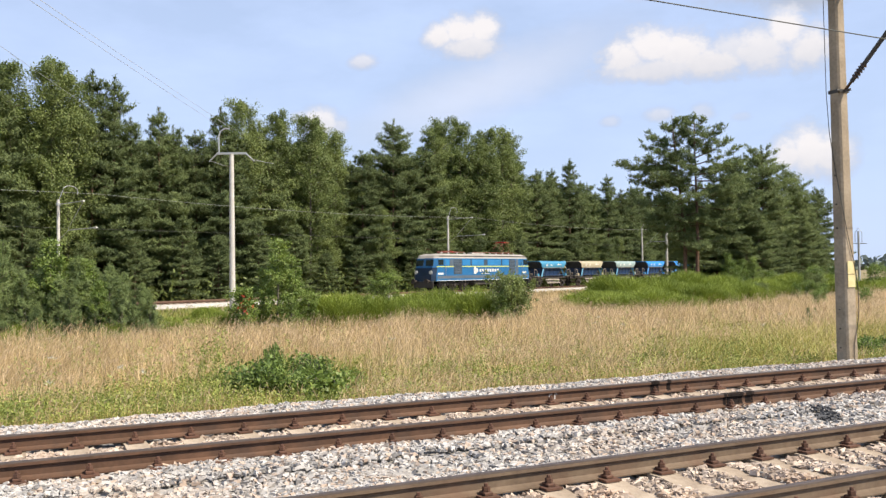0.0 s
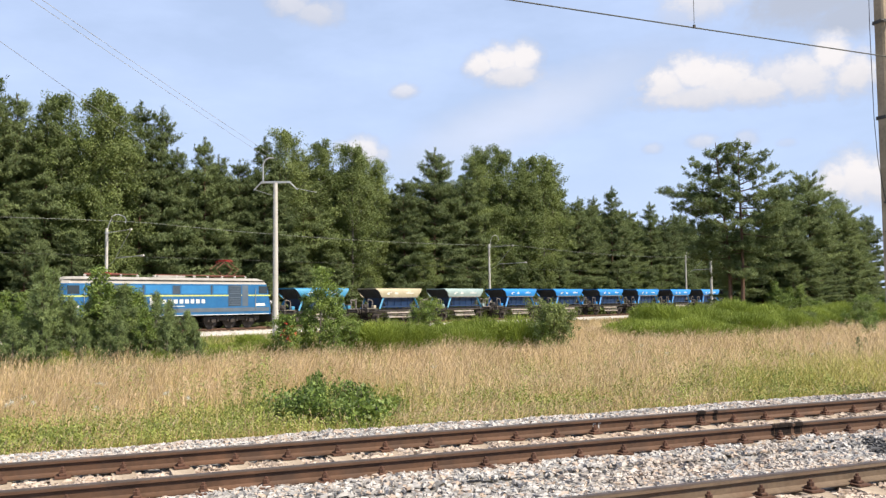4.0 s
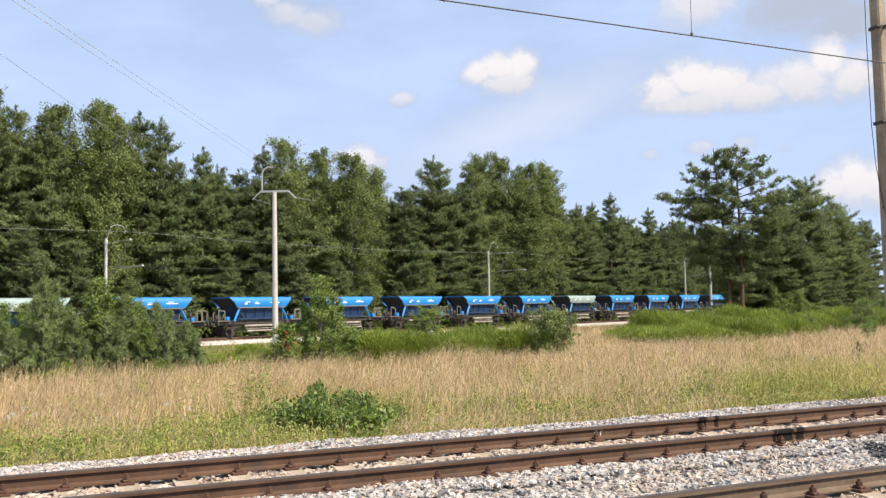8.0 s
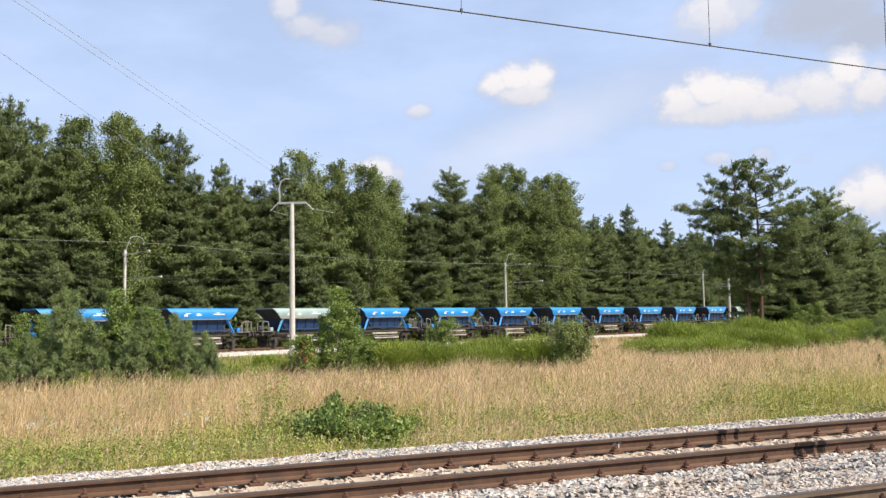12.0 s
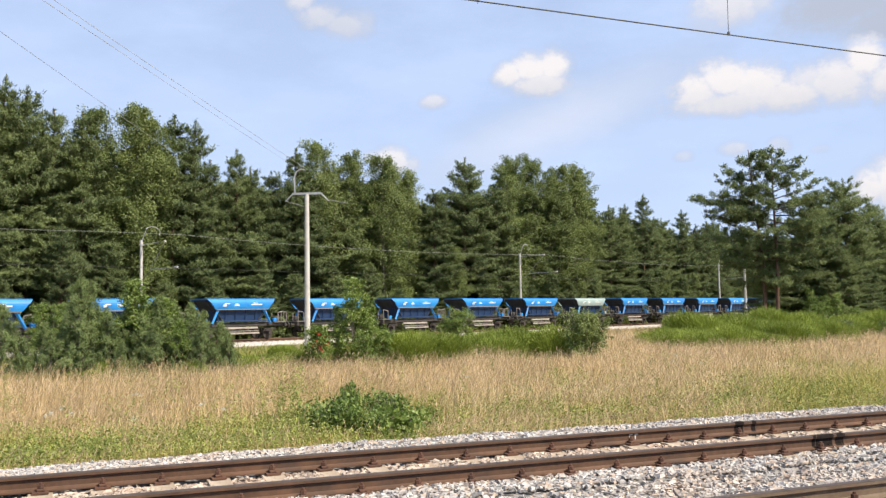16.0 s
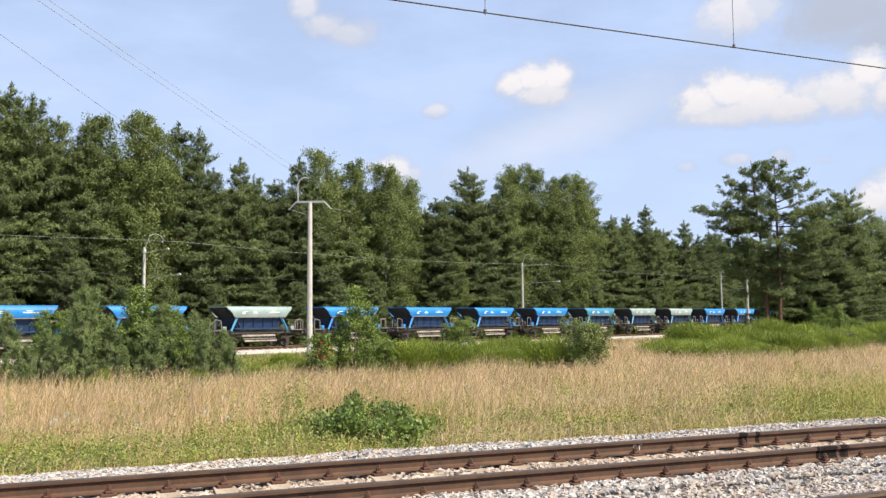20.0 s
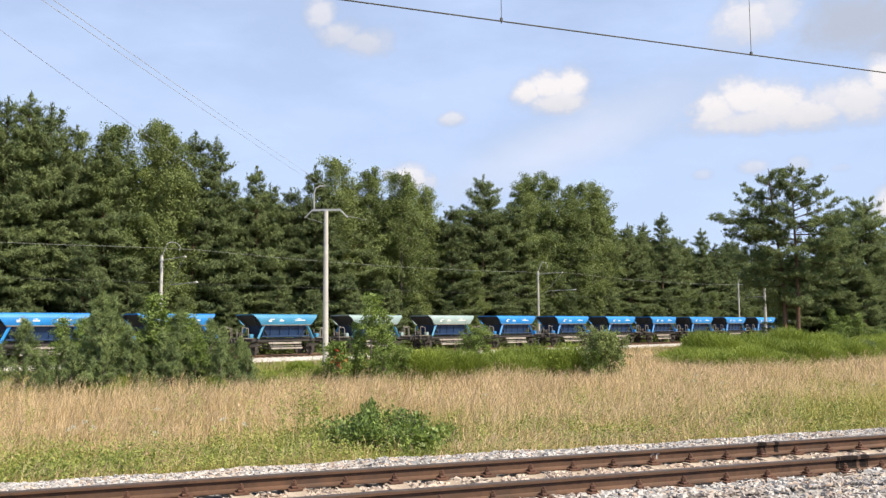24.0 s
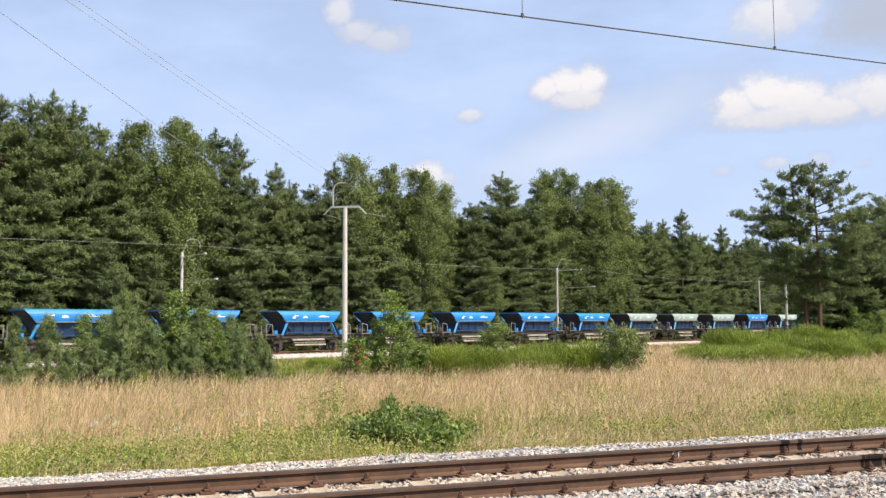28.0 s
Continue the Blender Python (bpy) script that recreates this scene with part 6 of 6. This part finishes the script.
def grass(name, n, seed, mat, label, height, width, keep, lean=0.25, head=None, reach=(13.5, 58.0)):
    x, y, r = meadow_spots(n, seed, *reach)
    ok = keep(x, y, r.rand(n)) & ((np.hypot((x - 4.35) / 1.2, (y - 14.4) / 0.9) > 1) | (r.rand(n) < 0.12))
    x, y = x[ok], y[ok]
    n = len(x)
    z = field_height(x, y)
    far_wide = 0.75 + 0.034 * np.hypot(x, y)
    h = r.uniform(height[0], height[1], n) * (0.8 + 0.4 * patch(x * 1.7, y * 1.3))
    a = r.uniform(0, 6.283, n)
    h *= 0.72 + 0.28 * np.sin(2.1 * x + 1.7 * np.sin(1.3 * y)) * np.sin(1.9 * y + 0.8 * x) + 0.18 * r.rand(n)      # tussocks
    h *= 0.42 + 0.58 * smooth(14.2, 18.0, y + 0.5 * np.sin(1.9 * x))          # short by the ballast
    sway = 0.10 + 0.16 * np.sin(0.9 * x + 0.6 * y + 1.5 * np.sin(0.7 * y))
    bx, by = np.cos(a) * lean * h * r.rand(n) + sway * h, np.sin(a) * lean * h * r.rand(n) - 0.5 * sway * h
    b = r.uniform(-0.9, 0.9, n) + 1.1      # blade faces roughly across the line of sight
    sx, sy = np.sin(b) * width / 2 * far_wide, -np.cos(b) * width / 2 * far_wide
    base = np.stack([x, y, z], -1)
    mid = base + np.stack([bx * 0.35, by * 0.35, h * 0.6], -1)
    tip = base + np.stack([bx, by, h], -1)
    s = np.stack([sx, sy, 0 * sx], -1)
    V = np.stack([base - s, base + s, mid + s * 0.75, mid - s * 0.75, tip], 1).reshape(-1, 3)
    k = 5 * np.arange(n)[:, None]
    F = np.concatenate([k + np.array([0, 1, 2]), k + np.array([0, 2, 3]), k + np.array([3, 2, 4])], 1).reshape(-1, 3)
    tagged(link(name, tri_mesh(name, V, F, [mat])), label, "grass", kind="stuff")
    if head is not None:
        pick = r.rand(n) < 0.6
        t, w = tip[pick], s[pick] * 0.95
        d = np.stack([bx, by, h * 0.5], -1)[pick]
        d = d / np.linalg.norm(d, axis=1, keepdims=True) * r.uniform(0.08, 0.17, (len(t), 1))
        V = np.stack([t - d * 0.4, t + d * 0.2 + w, t + d, t + d * 0.2 - w], 1).reshape(-1, 3)
        k = 4 * np.arange(len(t))[:, None]
        F = np.concatenate([k + np.array([0, 1, 2]), k + np.array([0, 2, 3])], 1).reshape(-1, 3)
        tagged(link("seed_heads", tri_mesh("seed_heads", V, F, [head])), "pinkish ripe seed heads over the meadow", "grass", kind="stuff")


def greenness(x, y):
    """Share of green growth: strong by the ballast, in patches further out and towards +x."""
    start = np.interp(x / y, [0.0, 0.15, 0.35, 0.6, 0.9], [18.0, 19.0, 22.0, 24.0, 24.0])          # where the hay takes over
    edge = 1 - smooth(-4.5, 4.0, y - start + 1.6 * np.sin(0.6 * x) + 1.0 * np.sin(1.7 * x + 1))
    return np.clip(0.12 + np.interp(x / y, [0.32, 0.5], [0.72, 0.46]) * edge + 0.45 * (np.sin(1.15 * x + 2 * np.sin(0.5 * y)) * np.sin(0.9 * y + 1.2 * np.sin(0.8 * x)) - 0.25).clip(0, 1) * (1 - smooth(22, 34, y)) + 0.50 * smooth(0.55, 0.9, patch(x, y)) + 0.32 * smooth(0.62, 1.0, x / (y + 1)) * (1 - 0.6 * smooth(24, 34, y)), 0.05, 0.95)


def hay_here(x, y):
    """The hay stops at the green belt, but runs on through its gap."""
    return (y < belt_edge(x / y) + 0.5 * np.sin(0.9 * x)) | ((x / y > 0.59) & (x / y < 0.675))


grass("hay", 220000, 101, M_HAY, "tall dry ripe meadow grass", (0.35, 0.90), 0.0068, lambda x, y, c: (c > greenness(x, y)) & hay_here(x, y) & ((y > 16) | (c > 0.7)), 0.65, head=M_SEED)
grass("green_grass", 120000, 102, M_GRASS, "green and yellowing grass at the meadow's edge", (0.13, 0.46), 0.010, lambda x, y, c: (c < greenness(x, y)) | ~hay_here(x, y), 0.75)


grass("verge_grass", 70000, 110, M_WEED, "lush green grass between the hay and the far line", (0.25, 0.6), 0.014, lambda x, y, c: ~hay_here(x, y) & (NV.y * y + NV.x * x < 54.3), 0.8, reach=(37.0, 92.0))
grass("gap_hay", 60000, 113, M_HAY, "dry grass running through the gap to the far line", (0.35, 0.7), 0.011, lambda x, y, c: (x / y > 0.57) & (x / y < 0.73) & (NV.y * y + NV.x * x < 55.2), 0.65, reach=(44.0, 92.0))
grass("tussock_grass", 60000, 109, M_GRASS, "long leaning green grass by the mast", (0.7, 1.2), 0.010, lambda x, y, c: (x > 12.0) & (x / y > 0.82) & (y < 21) & (c < 0.35 + 0.6 * np.sin(1.3 * x) * np.sin(1.1 * y + x)), 1.3)


def weeds():
    x, y, r = meadow_spots(40000, 103)
    ok = (r.rand(len(x)) < greenness(x, y) ** 1.5) & (y < 34)
    x, y = x[ok], y[ok]
    z = field_height(x, y) + r.rand(len(x)) ** 1.3 * 0.42 * (0.5 + 0.5 * smooth(14.2, 18.0, y))
    v, f = blades(np.stack([x, y, z], -1), 6, 0.055, 0.024, (0, -0.2, 0.6), 104, 0.06, True)
    tagged(link("weeds", tri_mesh("weeds", v, f, [M_WEED])), "leafy green weeds among the grass", "weeds", kind="stuff")
    # low leafy clumps along the ballast
    q = np.random.RandomState(107)
    spots, pull = [], []
    for k in range(190):
        yy = 14.2 + (5.5 if k % 2 else 10.0) * q.rand() ** 1.4
        xx = (-0.16 + 0.42 * q.rand()) * yy if k % 2 else (0.42 + 0.72 * q.rand()) * yy
        size = q.uniform(0.18, 0.40)
        n = int(150 * size)
        off = q.normal(size=(n, 3)) * [size * 0.7, size * 0.6, 1]
        off[:, 2] = q.rand(n) * size * 1.15
        spots.append(off + [xx, yy, ground_z(xx, yy)])
        pull.append(np.stack([off[:, 0] / size, off[:, 1] / size, 0.7 + 0 * off[:, 0]], -1))
    v, f = blades(np.concatenate(spots), 6, 0.058, 0.024, np.concatenate(pull), 108, 0.05, True)
    tagged(link("weed_clumps", tri_mesh("weed_clumps", v, f, [M_WEED])), "low leafy green weed clumps beside the ballast", "weeds", kind="stuff")
    # a few taller leafy stalks
    q = np.random.RandomState(105)
    spots = []
    for k in range(150):
        yy = 14.5 + 22 * q.rand() ** 1.3
        xx = -0.1 * yy + q.rand() * 1.2 * yy
        h = q.uniform(0.6, 1.15)
        for i in range(16):
            spots.append((xx + q.normal() * 0.05, yy + q.normal() * 0.05, ground_z(xx, yy) + h * (i + 1) / 16))
    for k in range(26):          # a stand of yellow-green stalks beside the bush
        xx, yy = 3.84 + q.normal() * 0.24, 18.11 + q.normal() * 0.5
        h = q.uniform(0.7, 1.45)
        for i in range(18):
            spots.append((xx + q.normal() * 0.03, yy + q.normal() * 0.03, ground_z(xx, yy) + h * (i + 1) / 18))
    v, f = blades(np.array(spots), 5, 0.062, 0.020, (0, 0, 0.9), 106, 0.045, True)
    tagged(link("tall_weeds", tri_mesh("tall_weeds", v, f, [M_WEED])), "tall leafy weed stalks standing in the grass", "weeds", kind="stuff")


weeds()


def umbels():
    q = np.random.RandomState(111)
    kind = None
    for x, y, h, s in ((-0.5, 19.0, 0.62, 0.7), (-0.32, 19.1, 0.70, 0.6), (-0.15, 19.3, 0.58, 0.6), (-0.62, 19.3, 0.55, 0.5), (2.2, 18.2, 0.7, 0.6), (2.5, 17.4, 0.62, 0.5), (0.9, 17.0, 0.55, 0.5), (1.2, 21.5, 0.8, 0.9), (17.6, 24.0, 0.85, 1.0), (18.4, 23.6, 0.8, 0.8), (19.2, 26, 0.9, 1.0), (9.5, 22.0, 0.8, 0.8), (23.0, 22.0, 0.7, 1.0), (27.0, 25.0, 0.8, 1.0)):
        ob = empty("umbel_flower", "white flat-topped wild carrot flower on a thin stalk", "flower", "wild flowers", Matrix.Translation((x, y, ground_z(x, y))))
        part("stalk", rod(bmesh.new(), (0, 0, 0), (0.03, 0, h), 0.006, 0.004, 5), M_GRASS, ob)
        c = np.stack([q.normal(size=18) * 0.055 * s, q.normal(size=18) * 0.055 * s, h + q.normal(size=18) * 0.012], -1)
        v, f = blades(c, 3, 0.022, 0.018, (0, 0, 0.5), 112, 0.012, True)
        link("blossom", tri_mesh("blossom", v, f, [M_FLOWER]), ob)


umbels()


# ---- far distance beyond the wood ----
def distance():
    for u, w, h in ((760, 60, 2.6), (900, 50, 3.4)):
        p = Vector((u * 0.80, u * 0.60, 0))
        shed = empty("distant_shed", "low pale grey industrial shed on the horizon", "building", "distant sheds", Matrix.Translation((p.x, p.y, -1.0)) @ Matrix.Rotation(radians(-50), 4, "Z"))
        bm = bmesh.new()
        box(bm, -w / 2, w / 2, -8, 8, 0, h)
        part("walls", bm, M_FAR, shed)
        bm = prism(bmesh.new(), [(-8.4, h), (8.4, h), (0, h + 1.6)], -w / 2, w / 2)
        part("roof", bm, M_LOCO_GREY, shed)
    pole = empty("distant_pole", "slim grey lattice-topped pole far down the line", "pole", "", Matrix.Translation((99.4, 79.0, -1.05)) @ Matrix.Rotation(radians(-52), 4, "Z"))
    part("post", rod(bmesh.new(), (0, 0, 0), (0, 0, 7.2), 0.17, 0.12, 8), M_STEEL, pole)
    part("cross_arm", rod(bmesh.new(), (-1.0, 0, 5.6), (1.0, 0, 5.6), 0.05, 0.05, 6), M_STEEL, pole)
    part("top_bracket", sweep(bmesh.new(), [(-0.4, 0, 5.7), (-0.4, 0, 7.0), (0, 0, 7.6), (0.4, 0, 7.0), (0.4, 0, 5.7)], 0.04), M_STEEL, pole)
    q = np.random.RandomState(78)
    # far hedges and woods to the horizon
    c = []
    for k in range(5200):
        a = q.uniform(-0.2, 2.6)
        d = q.uniform(640, 760)
        c.append((math.cos(a) * d, math.sin(a) * d, -1 + 7.0 * q.rand() ** 1.3 * (0.6 + 0.4 * math.sin(13 * a))))
    v, f = blades(np.array(c), 3, 4.4, 3.4, (0, 0, 0.3), 79, 1.6, True)
    tagged(link("far_woods", tri_mesh("far_woods", v, f, [M_FAR_WOOD])), "distant grey-green woods on the horizon", "woods", kind="stuff")


distance()
motions()
